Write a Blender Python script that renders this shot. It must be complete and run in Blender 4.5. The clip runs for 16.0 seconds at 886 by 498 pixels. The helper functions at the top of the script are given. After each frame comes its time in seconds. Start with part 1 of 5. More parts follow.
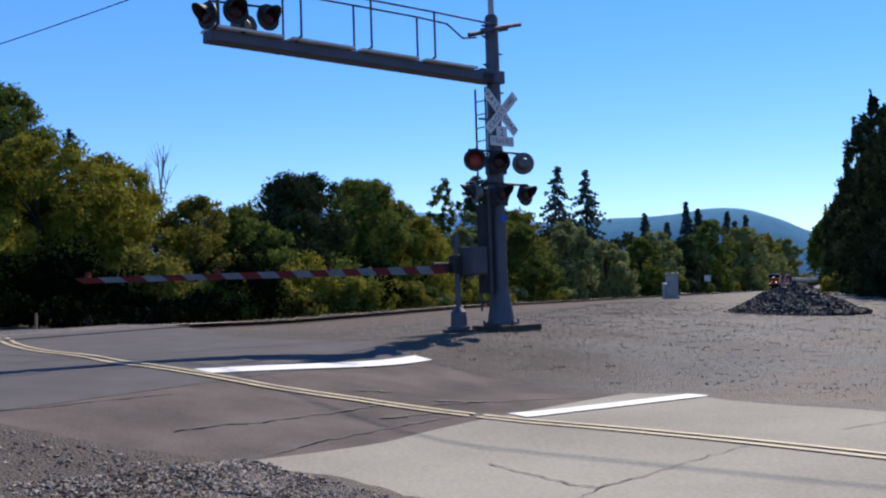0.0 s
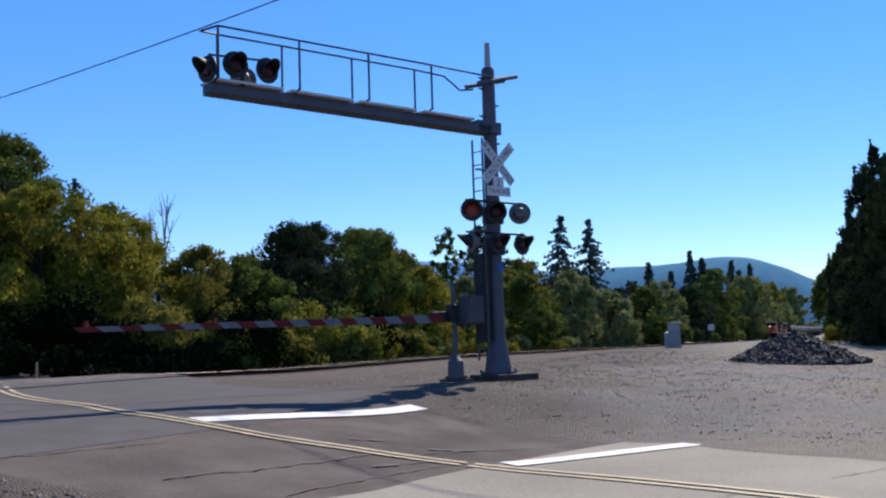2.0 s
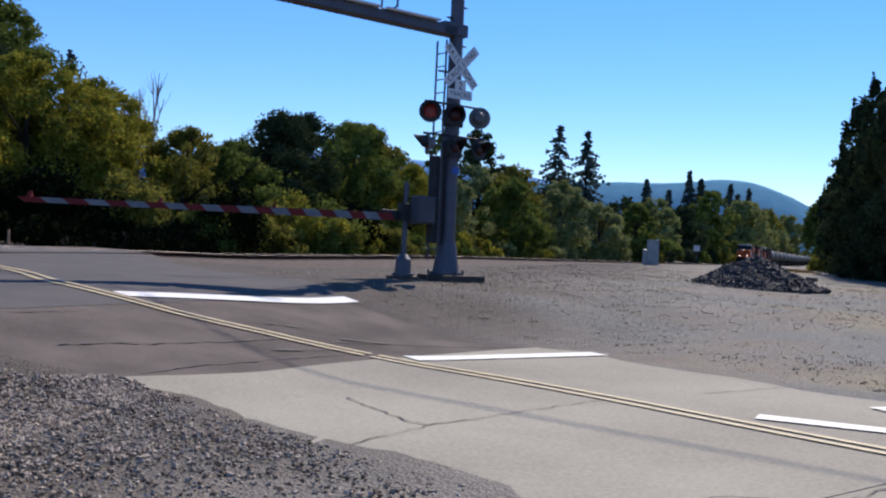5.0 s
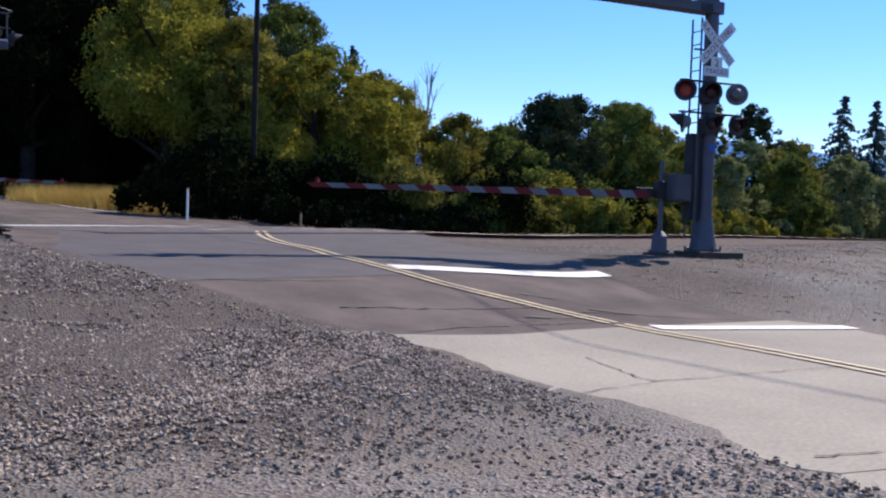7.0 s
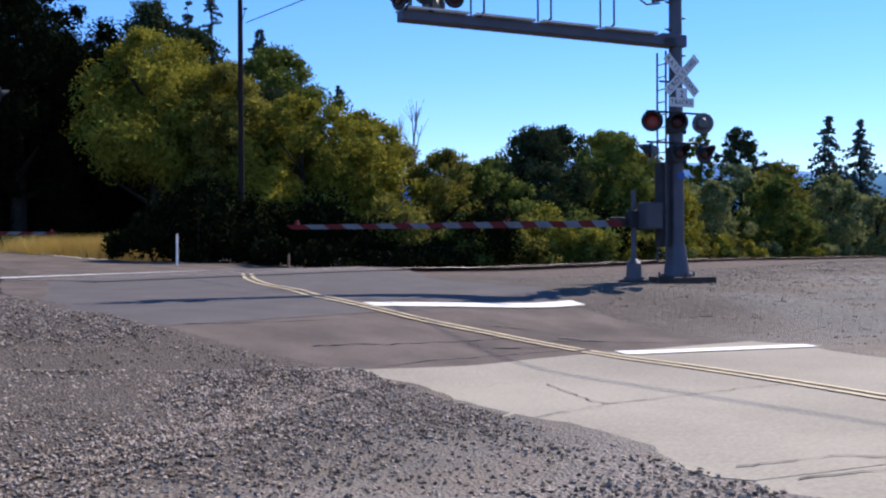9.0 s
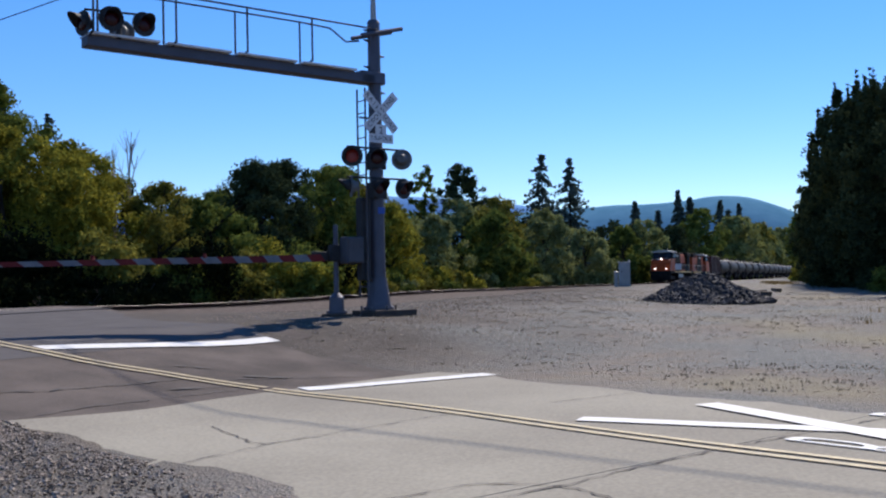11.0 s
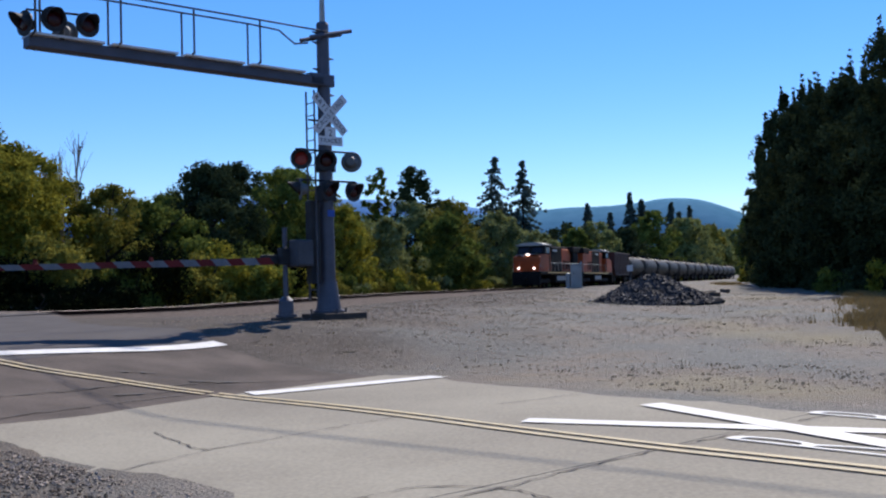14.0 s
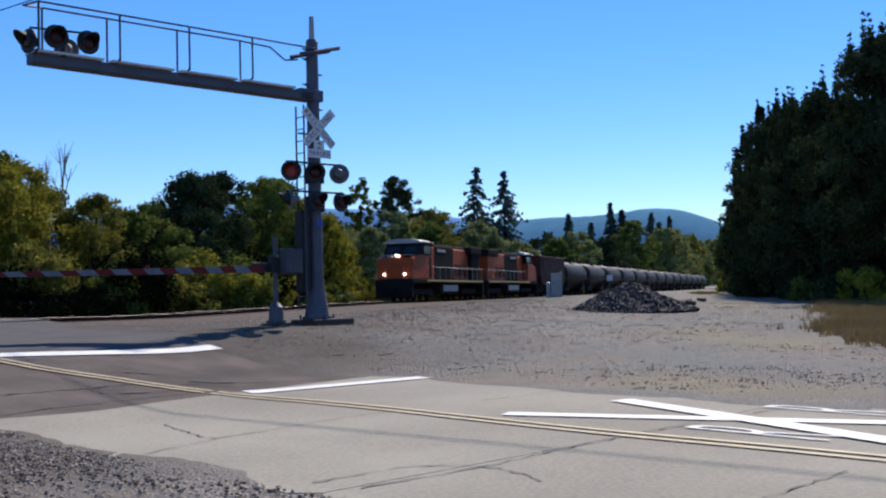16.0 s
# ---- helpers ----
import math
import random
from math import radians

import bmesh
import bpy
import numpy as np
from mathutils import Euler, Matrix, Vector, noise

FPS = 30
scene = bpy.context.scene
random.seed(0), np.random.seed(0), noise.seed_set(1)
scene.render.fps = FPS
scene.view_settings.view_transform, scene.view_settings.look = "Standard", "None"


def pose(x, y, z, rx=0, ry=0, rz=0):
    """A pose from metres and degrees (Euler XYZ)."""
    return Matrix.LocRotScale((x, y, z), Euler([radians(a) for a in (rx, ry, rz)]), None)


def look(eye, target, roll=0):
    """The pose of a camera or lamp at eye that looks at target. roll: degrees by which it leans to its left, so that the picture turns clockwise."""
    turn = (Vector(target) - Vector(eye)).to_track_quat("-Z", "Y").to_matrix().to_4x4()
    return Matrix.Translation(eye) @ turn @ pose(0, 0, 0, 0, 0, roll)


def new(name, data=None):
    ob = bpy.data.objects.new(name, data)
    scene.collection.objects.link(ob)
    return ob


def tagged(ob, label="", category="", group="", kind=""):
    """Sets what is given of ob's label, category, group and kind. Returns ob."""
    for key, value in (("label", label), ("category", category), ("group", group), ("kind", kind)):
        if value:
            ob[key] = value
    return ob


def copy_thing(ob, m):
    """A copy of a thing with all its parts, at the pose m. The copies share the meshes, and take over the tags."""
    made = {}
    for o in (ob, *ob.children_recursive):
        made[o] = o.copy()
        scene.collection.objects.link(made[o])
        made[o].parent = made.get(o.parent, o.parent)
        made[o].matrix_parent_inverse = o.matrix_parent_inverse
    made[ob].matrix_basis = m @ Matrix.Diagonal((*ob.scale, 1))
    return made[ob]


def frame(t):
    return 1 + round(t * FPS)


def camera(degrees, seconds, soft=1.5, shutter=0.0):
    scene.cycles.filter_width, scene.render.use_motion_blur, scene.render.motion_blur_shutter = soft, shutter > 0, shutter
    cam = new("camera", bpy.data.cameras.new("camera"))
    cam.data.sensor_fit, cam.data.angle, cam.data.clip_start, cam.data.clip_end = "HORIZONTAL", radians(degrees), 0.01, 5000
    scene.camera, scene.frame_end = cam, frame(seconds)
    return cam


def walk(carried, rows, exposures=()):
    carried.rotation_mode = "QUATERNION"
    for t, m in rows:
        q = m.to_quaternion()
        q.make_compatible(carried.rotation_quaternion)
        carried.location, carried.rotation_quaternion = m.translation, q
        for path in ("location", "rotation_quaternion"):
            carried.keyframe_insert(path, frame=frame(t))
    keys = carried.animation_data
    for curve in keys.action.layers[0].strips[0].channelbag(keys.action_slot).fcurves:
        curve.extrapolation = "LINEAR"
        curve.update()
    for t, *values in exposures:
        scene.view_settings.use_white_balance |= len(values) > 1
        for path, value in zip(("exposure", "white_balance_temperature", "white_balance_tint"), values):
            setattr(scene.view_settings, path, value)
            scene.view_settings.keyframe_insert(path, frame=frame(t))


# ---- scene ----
cam = camera(47.0, 16.0, 2.2)
PATH = [
    (0, (-5.101, 2.636, 0.84), (-3.173, 3.161, 0.922), -1.8),
    (0.5, (-5.108, 2.634, 0.849), (-3.186, 3.178, 0.943), -1.7),
    (1, (-5.084, 2.589, 0.833), (-3.166, 3.141, 0.953), -1.8),
    (1.5, (-5.13, 2.548, 0.845), (-3.211, 3.09, 0.991), -1.9),
    (2, (-5.209, 2.434, 0.833), (-3.289, 2.963, 1.011), -1.8),
    (2.5, (-5.232, 2.322, 0.839), (-3.311, 2.837, 1.048), -1.6),
    (3, (-5.125, 2.257, 0.846), (-3.203, 2.76, 1.069), -1.3),
    (3.5, (-5.168, 2.028, 0.839), (-3.24, 2.531, 1.005), -0.4),
    (4, (-5.122, 1.849, 0.824), (-3.188, 2.351, 0.922), 0.5),
    (6.3, (-5.745, 0.743, 0.795), (-3.888, 1.463, 0.609), 4.2),
    (6.5, (-5.863, 0.785, 0.872), (-4.047, 1.61, 0.718), 4.1),
    (7, (-6.056, 0.579, 0.739), (-4.336, 1.596, 0.667), 1.9),
    (7.5, (-6.322, 0.317, 0.796), (-4.619, 1.365, 0.748), 0.1),
    (8, (-6.427, 0.221, 0.81), (-4.722, 1.264, 0.78), -0.3),
    (10.3, (-6.011, -0.543, 0.78), (-4.177, 0.25, 0.859), -0.7),
    (10.5, (-5.932, -0.605, 0.777), (-4.062, 0.103, 0.85), -1.0),
    (11, (-5.934, -0.688, 0.819), (-4.007, -0.153, 0.872), -1.2),
    (11.5, (-6.008, -0.767, 0.815), (-4.06, -0.318, 0.864), -1.3),
    (12, (-6.039, -0.834, 0.834), (-4.089, -0.388, 0.881), -1.4),
    (12.5, (-5.943, -0.794, 0.842), (-3.994, -0.348, 0.891), -1.4),
    (13, (-5.954, -0.809, 0.842), (-4.005, -0.361, 0.892), -1.4),
    (13.5, (-5.93, -0.789, 0.824), (-3.982, -0.342, 0.878), -1.4),
    (14, (-5.898, -0.783, 0.816), (-3.949, -0.335, 0.872), -1.5),
    (14.5, (-5.998, -0.856, 0.786), (-4.05, -0.406, 0.847), -1.7),
    (15, (-6.4, -0.80, 0.795), (-4.445, -0.378, 0.864), -1.2),
    (15.5, (-6.74, -0.83, 0.795), (-4.784, -0.428, 0.868), -1.3),
    (16, (-6.92, -0.95, 0.765), (-4.964, -0.538, 0.839), -1.4),
]
walk(cam, [(t, look(eye, target, roll)) for t, eye, target, roll in PATH], ((0.0, 0.60, 6500, 16), (4.2, 0.62, 6500, 16), (6.4, 0.64, 6500, 19), (7.2, 0.92, 6500, 21), (8.2, 0.98, 6500, 21), (10.4, 0.62, 6500, 16), (12.0, 0.54, 6500, 15), (16.0, 0.55, 6500, 15)))

# ---- world, sun ----
SUN_DIR = Vector((1.05, -0.20, 1.0)).normalized()      # from the ground towards the sun
world = bpy.data.worlds.new("sky")
scene.world = world
world.use_nodes = True
_wn = world.node_tree
_sky = _wn.nodes.new("ShaderNodeTexSky")
_sky.sky_type = "NISHITA"
_sky.sun_disc = False
_sky.sun_elevation = math.asin(SUN_DIR.z)
_sky.sun_rotation = math.atan2(SUN_DIR.x, SUN_DIR.y)
_sky.air_density, _sky.dust_density, _sky.ozone_density = 1.0, 0.0, 6.0
_bg = _wn.nodes["Background"]
_bg.inputs["Strength"].default_value = 0.118
_hue = _wn.nodes.new("ShaderNodeHueSaturation")
_hue.inputs["Hue"].default_value, _hue.inputs["Saturation"].default_value = 0.512, 1.3
_wn.links.new(_sky.outputs["Color"], _hue.inputs["Color"])
_even = _wn.nodes.new("ShaderNodeMix")
_even.data_type = "RGBA"
_even.inputs["Factor"].default_value = 0.32
_even.inputs["B"].default_value = (1.2, 2.7, 5.4, 1)
_wn.links.new(_hue.outputs["Color"], _even.inputs["A"])
_wn.links.new(_even.outputs["Result"], _bg.inputs["Color"])
sun = new("sun", bpy.data.lights.new("sun", "SUN"))
sun.data.energy, sun.data.angle, sun.data.color = 5.0, radians(0.53), (1.0, 0.93, 0.80)
sun.matrix_world = look((0, 0, 60), Vector((0, 0, 60)) - SUN_DIR)


# ---- materials ----
def mat(name, a, b=None, rough=0.85, scale=4.0, fine=40.0, bump=0.15, metal=0.0, mix=0.5, island=0.0, spec=0.2, translucent=0.0, obj_random=0.0):
    """Two colours mixed by noise at two scales, with a fine bump."""
    m = bpy.data.materials.new(name)
    m.use_nodes = True
    t = m.node_tree
    p = t.nodes["Principled BSDF"]
    p.inputs["Roughness"].default_value = rough
    p.inputs["Metallic"].default_value = metal
    p.inputs["Specular IOR Level"].default_value = spec
    b = b or tuple(c * 0.7 for c in a)
    co = t.nodes.new("ShaderNodeTexCoord")
    n1, n2 = t.nodes.new("ShaderNodeTexNoise"), t.nodes.new("ShaderNodeTexNoise")
    for n, s in ((n1, scale), (n2, fine)):
        n.inputs["Scale"].default_value = s
        n.inputs["Detail"].default_value = 6
        t.links.new(co.outputs["Object"], n.inputs["Vector"])
    add = t.nodes.new("ShaderNodeMath")
    add.operation = "MULTIPLY_ADD"
    t.links.new(n1.outputs["Fac"], add.inputs[0])
    add.inputs[1].default_value = 1.0
    sub = t.nodes.new("ShaderNodeMath")
    sub.operation = "MULTIPLY_ADD"
    t.links.new(n2.outputs["Fac"], sub.inputs[0])
    sub.inputs[1].default_value, sub.inputs[2].default_value = 0.7, -0.35
    t.links.new(sub.outputs[0], add.inputs[2])
    last = add
    if island or obj_random:
        r = t.nodes.new("ShaderNodeNewGeometry") if island else t.nodes.new("ShaderNodeObjectInfo")
        more = t.nodes.new("ShaderNodeMath")
        more.operation = "MULTIPLY_ADD"
        t.links.new(r.outputs["Random Per Island" if island else "Random"], more.inputs[0])
        more.inputs[1].default_value = island or obj_random
        t.links.new(add.outputs[0], more.inputs[2])
        shift = t.nodes.new("ShaderNodeMath")
        shift.operation = "SUBTRACT"
        t.links.new(more.outputs[0], shift.inputs[0])
        shift.inputs[1].default_value = (island or obj_random) / 2
        last = shift
    ramp = t.nodes.new("ShaderNodeMapRange")
    ramp.inputs["From Min"].default_value, ramp.inputs["From Max"].default_value = mix - 0.22, mix + 0.22
    t.links.new(last.outputs[0], ramp.inputs["Value"])
    mx = t.nodes.new("ShaderNodeMix")
    mx.data_type = "RGBA"
    t.links.new(ramp.outputs[0], mx.inputs["Factor"])
    mx.inputs["A"].default_value, mx.inputs["B"].default_value = (*a, 1), (*b, 1)
    t.links.new(mx.outputs["Result"], p.inputs["Base Color"])
    if bump:
        bp = t.nodes.new("ShaderNodeBump")
        bp.inputs["Strength"].default_value, bp.inputs["Distance"].default_value = bump, 0.02
        t.links.new(n2.outputs["Fac"], bp.inputs["Height"])
        t.links.new(bp.outputs["Normal"], p.inputs["Normal"])
    if translucent:
        tr = t.nodes.new("ShaderNodeBsdfTranslucent")
        t.links.new(mx.outputs["Result"], tr.inputs["Color"])
        ms = t.nodes.new("ShaderNodeMixShader")
        ms.inputs[0].default_value = translucent
        t.links.new(p.outputs[0], ms.inputs[1])
        t.links.new(tr.outputs[0], ms.inputs[2])
        t.links.new(ms.outputs[0], t.nodes["Material Output"].inputs["Surface"])
    return m


def glow(name, color, strength):
    m = bpy.data.materials.new(name)
    m.use_nodes = True
    p = m.node_tree.nodes["Principled BSDF"]
    p.inputs["Base Color"].default_value = (*color, 1)
    p.inputs["Emission Color"].default_value = (*color, 1)
    p.inputs["Emission Strength"].default_value = strength
    return m


def ground_material():
    """Gravel and dirt with dry grass, in patches of several sizes."""
    m = bpy.data.materials.new("gravel_ground")
    m.use_nodes = True
    t = m.node_tree
    p = t.nodes["Principled BSDF"]
    p.inputs["Roughness"].default_value = 0.95
    p.inputs["Specular IOR Level"].default_value = 0.15
    co = t.nodes.new("ShaderNodeTexCoord")

    def noise_of(s, detail=8):
        n = t.nodes.new("ShaderNodeTexNoise")
        n.inputs["Scale"].default_value, n.inputs["Detail"].default_value = s, detail
        t.links.new(co.outputs["Object"], n.inputs["Vector"])
        return n.outputs["Fac"]

    def ranged(v, lo, hi):
        r = t.nodes.new("ShaderNodeMapRange")
        r.inputs["From Min"].default_value, r.inputs["From Max"].default_value = lo, hi
        t.links.new(v, r.inputs["Value"])
        return r.outputs[0]

    def mixed(f, a, b):
        x = t.nodes.new("ShaderNodeMix")
        x.data_type = "RGBA"
        t.links.new(f, x.inputs["Factor"])
        for k, v in (("A", a), ("B", b)):
            if isinstance(v, tuple):
                x.inputs[k].default_value = (*v, 1)
            else:
                t.links.new(v, x.inputs[k])
        return x.outputs["Result"]

    vor = t.nodes.new("ShaderNodeTexVoronoi")
    vor.inputs["Scale"].default_value = 34
    t.links.new(co.outputs["Object"], vor.inputs["Vector"])
    sep = t.nodes.new("ShaderNodeSeparateColor")
    t.links.new(vor.outputs["Color"], sep.inputs[0])
    stone = mixed(sep.outputs[0], (0.059, 0.0522, 0.0469), (0.261, 0.231, 0.201))
    dirt = mixed(noise_of(9), (0.115, 0.094, 0.074), (0.19, 0.158, 0.125))
    base = mixed(ranged(noise_of(0.5), 0.40, 0.58), stone, dirt)
    base = mixed(ranged(noise_of(2.2), 0.35, 0.75), base, (0.135, 0.126, 0.112))
    base = mixed(ranged(noise_of(0.23), 0.44, 0.62), base, mixed(sep.outputs[1], (0.072, 0.073, 0.068), (0.18, 0.182, 0.17)))
    grass = mixed(noise_of(14), (0.146, 0.125, 0.0774), (0.215, 0.189, 0.129))
    base = mixed(ranged(noise_of(0.16), 0.56, 0.72), base, grass)
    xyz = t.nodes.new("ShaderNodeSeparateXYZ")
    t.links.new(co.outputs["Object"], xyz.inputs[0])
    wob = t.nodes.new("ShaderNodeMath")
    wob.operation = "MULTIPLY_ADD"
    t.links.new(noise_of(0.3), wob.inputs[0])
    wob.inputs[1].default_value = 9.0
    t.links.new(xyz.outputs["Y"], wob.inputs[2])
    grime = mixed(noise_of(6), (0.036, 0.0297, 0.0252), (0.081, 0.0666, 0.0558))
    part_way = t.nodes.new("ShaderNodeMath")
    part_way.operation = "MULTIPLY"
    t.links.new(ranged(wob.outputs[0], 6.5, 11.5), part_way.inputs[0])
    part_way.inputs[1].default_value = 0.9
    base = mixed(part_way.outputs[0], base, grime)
    speck = mixed(ranged(noise_of(30), 0.58, 0.68), base, (0.235, 0.222, 0.205))
    base = mixed(ranged(noise_of(3.3), 0.45, 0.7), base, speck)
    t.links.new(base, p.inputs["Base Color"])
    bp = t.nodes.new("ShaderNodeBump")
    bp.inputs["Strength"].default_value, bp.inputs["Distance"].default_value = 0.8, 0.03
    t.links.new(vor.outputs["Distance"], bp.inputs["Height"])
    t.links.new(bp.outputs["Normal"], p.inputs["Normal"])
    return m


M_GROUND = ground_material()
M_CONC = mat("road_concrete", (0.266, 0.248, 0.2), (0.176, 0.161, 0.132), 0.95, 0.32, 24, 0.2, spec=0.1)
M_ASPH = mat("old_asphalt", (0.118, 0.099, 0.087), (0.060, 0.052, 0.047), 0.95, 0.9, 45, 0.6, spec=0.06)
M_ASPH2 = mat("dark_asphalt", (0.0872, 0.0816, 0.0808), (0.0672, 0.0625, 0.0625), 0.95, 1.2, 60, 0.4, spec=0.08)
M_TAR = mat("tar_seam", (0.042, 0.037, 0.034), (0.075, 0.066, 0.058), 0.8, 6, 60, 0.2)
M_WHITE = mat("white_road_paint", (0.594, 0.594, 0.576), (0.468, 0.459, 0.432), 0.7, 5, 60, 0.1)
M_YELLOW = mat("yellow_road_paint", (0.408, 0.332, 0.199), (0.266, 0.228, 0.152), 0.7, 5, 60, 0.1)
M_BALLAST = mat("ballast", (0.12, 0.1, 0.088), (0.052, 0.04, 0.0336), 0.95, 5, 26, 0.9, spec=0.05)
M_RAIL = mat("rusty_rail", (0.024, 0.015, 0.012), (0.014, 0.01, 0.009), 0.9, 5, 60, 0.2, spec=0.0)
M_RAILTOP = mat("worn_rail_head", (0.20, 0.18, 0.17), (0.14, 0.125, 0.12), 0.6, 5, 60, 0.05, metal=1.0)
M_TIE = mat("creosote_tie", (0.07, 0.055, 0.045), (0.04, 0.034, 0.03), 0.9, 5, 40, 0.4)
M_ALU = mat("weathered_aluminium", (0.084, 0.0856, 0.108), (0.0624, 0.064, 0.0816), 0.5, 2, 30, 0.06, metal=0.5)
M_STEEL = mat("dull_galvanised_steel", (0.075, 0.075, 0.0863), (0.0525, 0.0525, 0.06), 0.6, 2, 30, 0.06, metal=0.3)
M_BLACK = mat("black_paint", (0.018, 0.018, 0.02), (0.03, 0.03, 0.032), 0.6, 4, 30, 0.05)
M_GREYB = mat("grey_lamp_back", (0.12, 0.125, 0.13), (0.08, 0.085, 0.09), 0.55, 4, 30, 0.05)
M_SIGN = mat("white_sign_sheet", (0.55, 0.55, 0.56), (0.44, 0.44, 0.45), 0.5, 3, 30, 0.02)
M_LENS = mat("unlit_red_lens", (0.035, 0.004, 0.005), (0.024, 0.003, 0.004), 0.25, 6, 40, 0.02)
# The sun's catch on an unlit lens, put in as a faint glow.
M_LENSGLINT = glow("sun_glint_red_lens", (0.17, 0.014, 0.011), 0.03)
# Gate white and red are darkened to the shade of their backlit side.
M_GATEW = mat("shaded_white_gate_sheet", (0.163, 0.163, 0.174), (0.115, 0.115, 0.123), 0.7, 3, 30, 0.02)
M_GATER = mat("shaded_red_gate_sheet", (0.139, 0.0131, 0.0122), (0.0979, 0.0106, 0.00979), 0.7, 3, 30, 0.02)
M_BLUE = mat("blue_plate", (0.03, 0.08, 0.32), (0.03, 0.07, 0.25), 0.5)
M_FOUND = mat("foundation_concrete", (0.33, 0.32, 0.30), (0.24, 0.23, 0.22), 0.9, 3, 30, 0.2)
M_CASE = mat("aluminium_case", (0.319, 0.319, 0.312), (0.242, 0.242, 0.235), 0.5, 2, 20, 0.04, metal=0.1)
M_WOOD = mat("weathered_pole_wood", (0.034, 0.026, 0.021), (0.02, 0.016, 0.014), 0.95, 3, 30, 0.4, spec=0.05)
M_POST = mat("white_post", (0.74, 0.73, 0.70), (0.6, 0.58, 0.55), 0.6)
M_POSTB = mat("brown_post", (0.30, 0.19, 0.12), (0.2, 0.13, 0.09), 0.8)
M_PILE = mat("crushed_basalt", (0.0184, 0.0178, 0.0202), (0.049, 0.0465, 0.0502), 0.85, 1.5, 30, 0.5, island=0.5)
M_STONE = mat("loose_gravel", (0.10, 0.08, 0.063), (0.335, 0.278, 0.222), 1.0, 6, 40, 0.3, island=0.6, spec=0.0)
M_ORANGE = mat("orange_loco_paint", (0.37, 0.066, 0.018), (0.28, 0.05, 0.014), 0.55, 1.5, 20, 0.03, spec=0.12)
M_LBLACK = mat("grimy_black_loco_paint", (0.012, 0.011, 0.011), (0.02, 0.018, 0.017), 0.8, 1.5, 20, 0.04, spec=0.04)
M_LGREY = mat("grey_running_gear", (0.03, 0.027, 0.025), (0.018, 0.016, 0.015), 0.8, 2, 20, 0.2, spec=0.04)
M_YELP = mat("pale_yellow_stripe", (0.62, 0.42, 0.14), (0.55, 0.36, 0.12), 0.5)
M_SILVER = mat("silver_tank_band", (0.36, 0.35, 0.33), (0.28, 0.27, 0.25), 0.5, 1.5, 20, 0.03)
M_GLASS = mat("dark_cab_glass", (0.012, 0.012, 0.018), (0.018, 0.018, 0.024), 0.2, 2, 20, 0.0)
M_TANK = mat("black_tank_shell", (0.0129, 0.0129, 0.014), (0.0234, 0.0222, 0.0216), 0.6, 0.8, 12, 0.02, obj_random=0.25, spec=0.12)
M_HOPPER = mat("brown_hopper_paint", (0.055, 0.02, 0.016), (0.04, 0.016, 0.014), 0.7, 1.5, 16, 0.08)
M_HEAD = glow("lit_headlight", (1.0, 0.97, 0.9), 3.0)
M_BARK = mat("grey_bark", (0.042, 0.034, 0.028), (0.024, 0.02, 0.017), 0.95, 2, 20, 0.6, spec=0.05)
M_DEAD = mat("bleached_dead_wood", (0.22, 0.19, 0.17), (0.15, 0.13, 0.12), 0.95, 2, 20, 0.4)
# Distance haze is put into the blue of both hill colours.
M_HILL = mat("hazed_forest_hill", (0.0634, 0.159, 0.238), (0.0872, 0.199, 0.285), 1.0, 0.006, 0.05, 0.0, spec=0.0)
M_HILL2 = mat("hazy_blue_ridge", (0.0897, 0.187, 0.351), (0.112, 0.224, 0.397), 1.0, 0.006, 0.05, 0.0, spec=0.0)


def leaf_mat(name, a, b, tr=0.2):
    return mat(name, a, b, 0.7, 0.55, 4.0, 0.0, mix=0.5, island=0.14, spec=0.0, translucent=tr)


M_OLIVE = leaf_mat("olive_leaves", (0.265, 0.24, 0.05), (0.062, 0.064, 0.014))
M_YGREEN = leaf_mat("yellow_green_leaves", (0.33, 0.30, 0.045), (0.09, 0.092, 0.014))
M_GREEN = leaf_mat("green_leaves", (0.17, 0.20, 0.045), (0.042, 0.06, 0.014))
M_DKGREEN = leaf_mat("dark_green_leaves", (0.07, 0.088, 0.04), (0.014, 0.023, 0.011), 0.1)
M_SILVERG = leaf_mat("silvery_willow_leaves", (0.29, 0.31, 0.125), (0.095, 0.112, 0.042))
# Leaves for far crowns, with haze put in as a paler green.
M_PALE = leaf_mat("hazed_pale_green_leaves", (0.26, 0.275, 0.095), (0.095, 0.112, 0.042))
# Near-black leaves: the deep shade of the wood is put into the colour.
M_SHADE = leaf_mat("shaded_green_leaves", (0.013, 0.016, 0.006), (0.006, 0.009, 0.004), 0.0)
M_STUB = leaf_mat("bleached_stubble", (0.255, 0.217, 0.157), (0.17, 0.145, 0.106), 0.1)
# Haze over the firs is mixed into this paler blue-green.
M_FIR = leaf_mat("hazed_fir_needles", (0.10, 0.135, 0.12), (0.042, 0.062, 0.058), 0.2)
M_GOLD = leaf_mat("golden_grass", (0.55, 0.40, 0.12), (0.38, 0.27, 0.08))
M_DRY = leaf_mat("dry_grass", (0.23, 0.165, 0.075), (0.14, 0.105, 0.05))


# ---- building helpers ----
def part(name, bm, material, parent=None, label=""):
    me = bpy.data.meshes.new(name)
    if isinstance(bm, tuple):
        me.from_pydata(*bm)
    else:
        bmesh.ops.recalc_face_normals(bm, faces=bm.faces)
        bm.to_mesh(me)
        bm.free()
    me.materials.append(material)
    ob = new(name, me)
    if parent:
        ob.parent = parent
    if label:
        tagged(ob, label)
    return ob


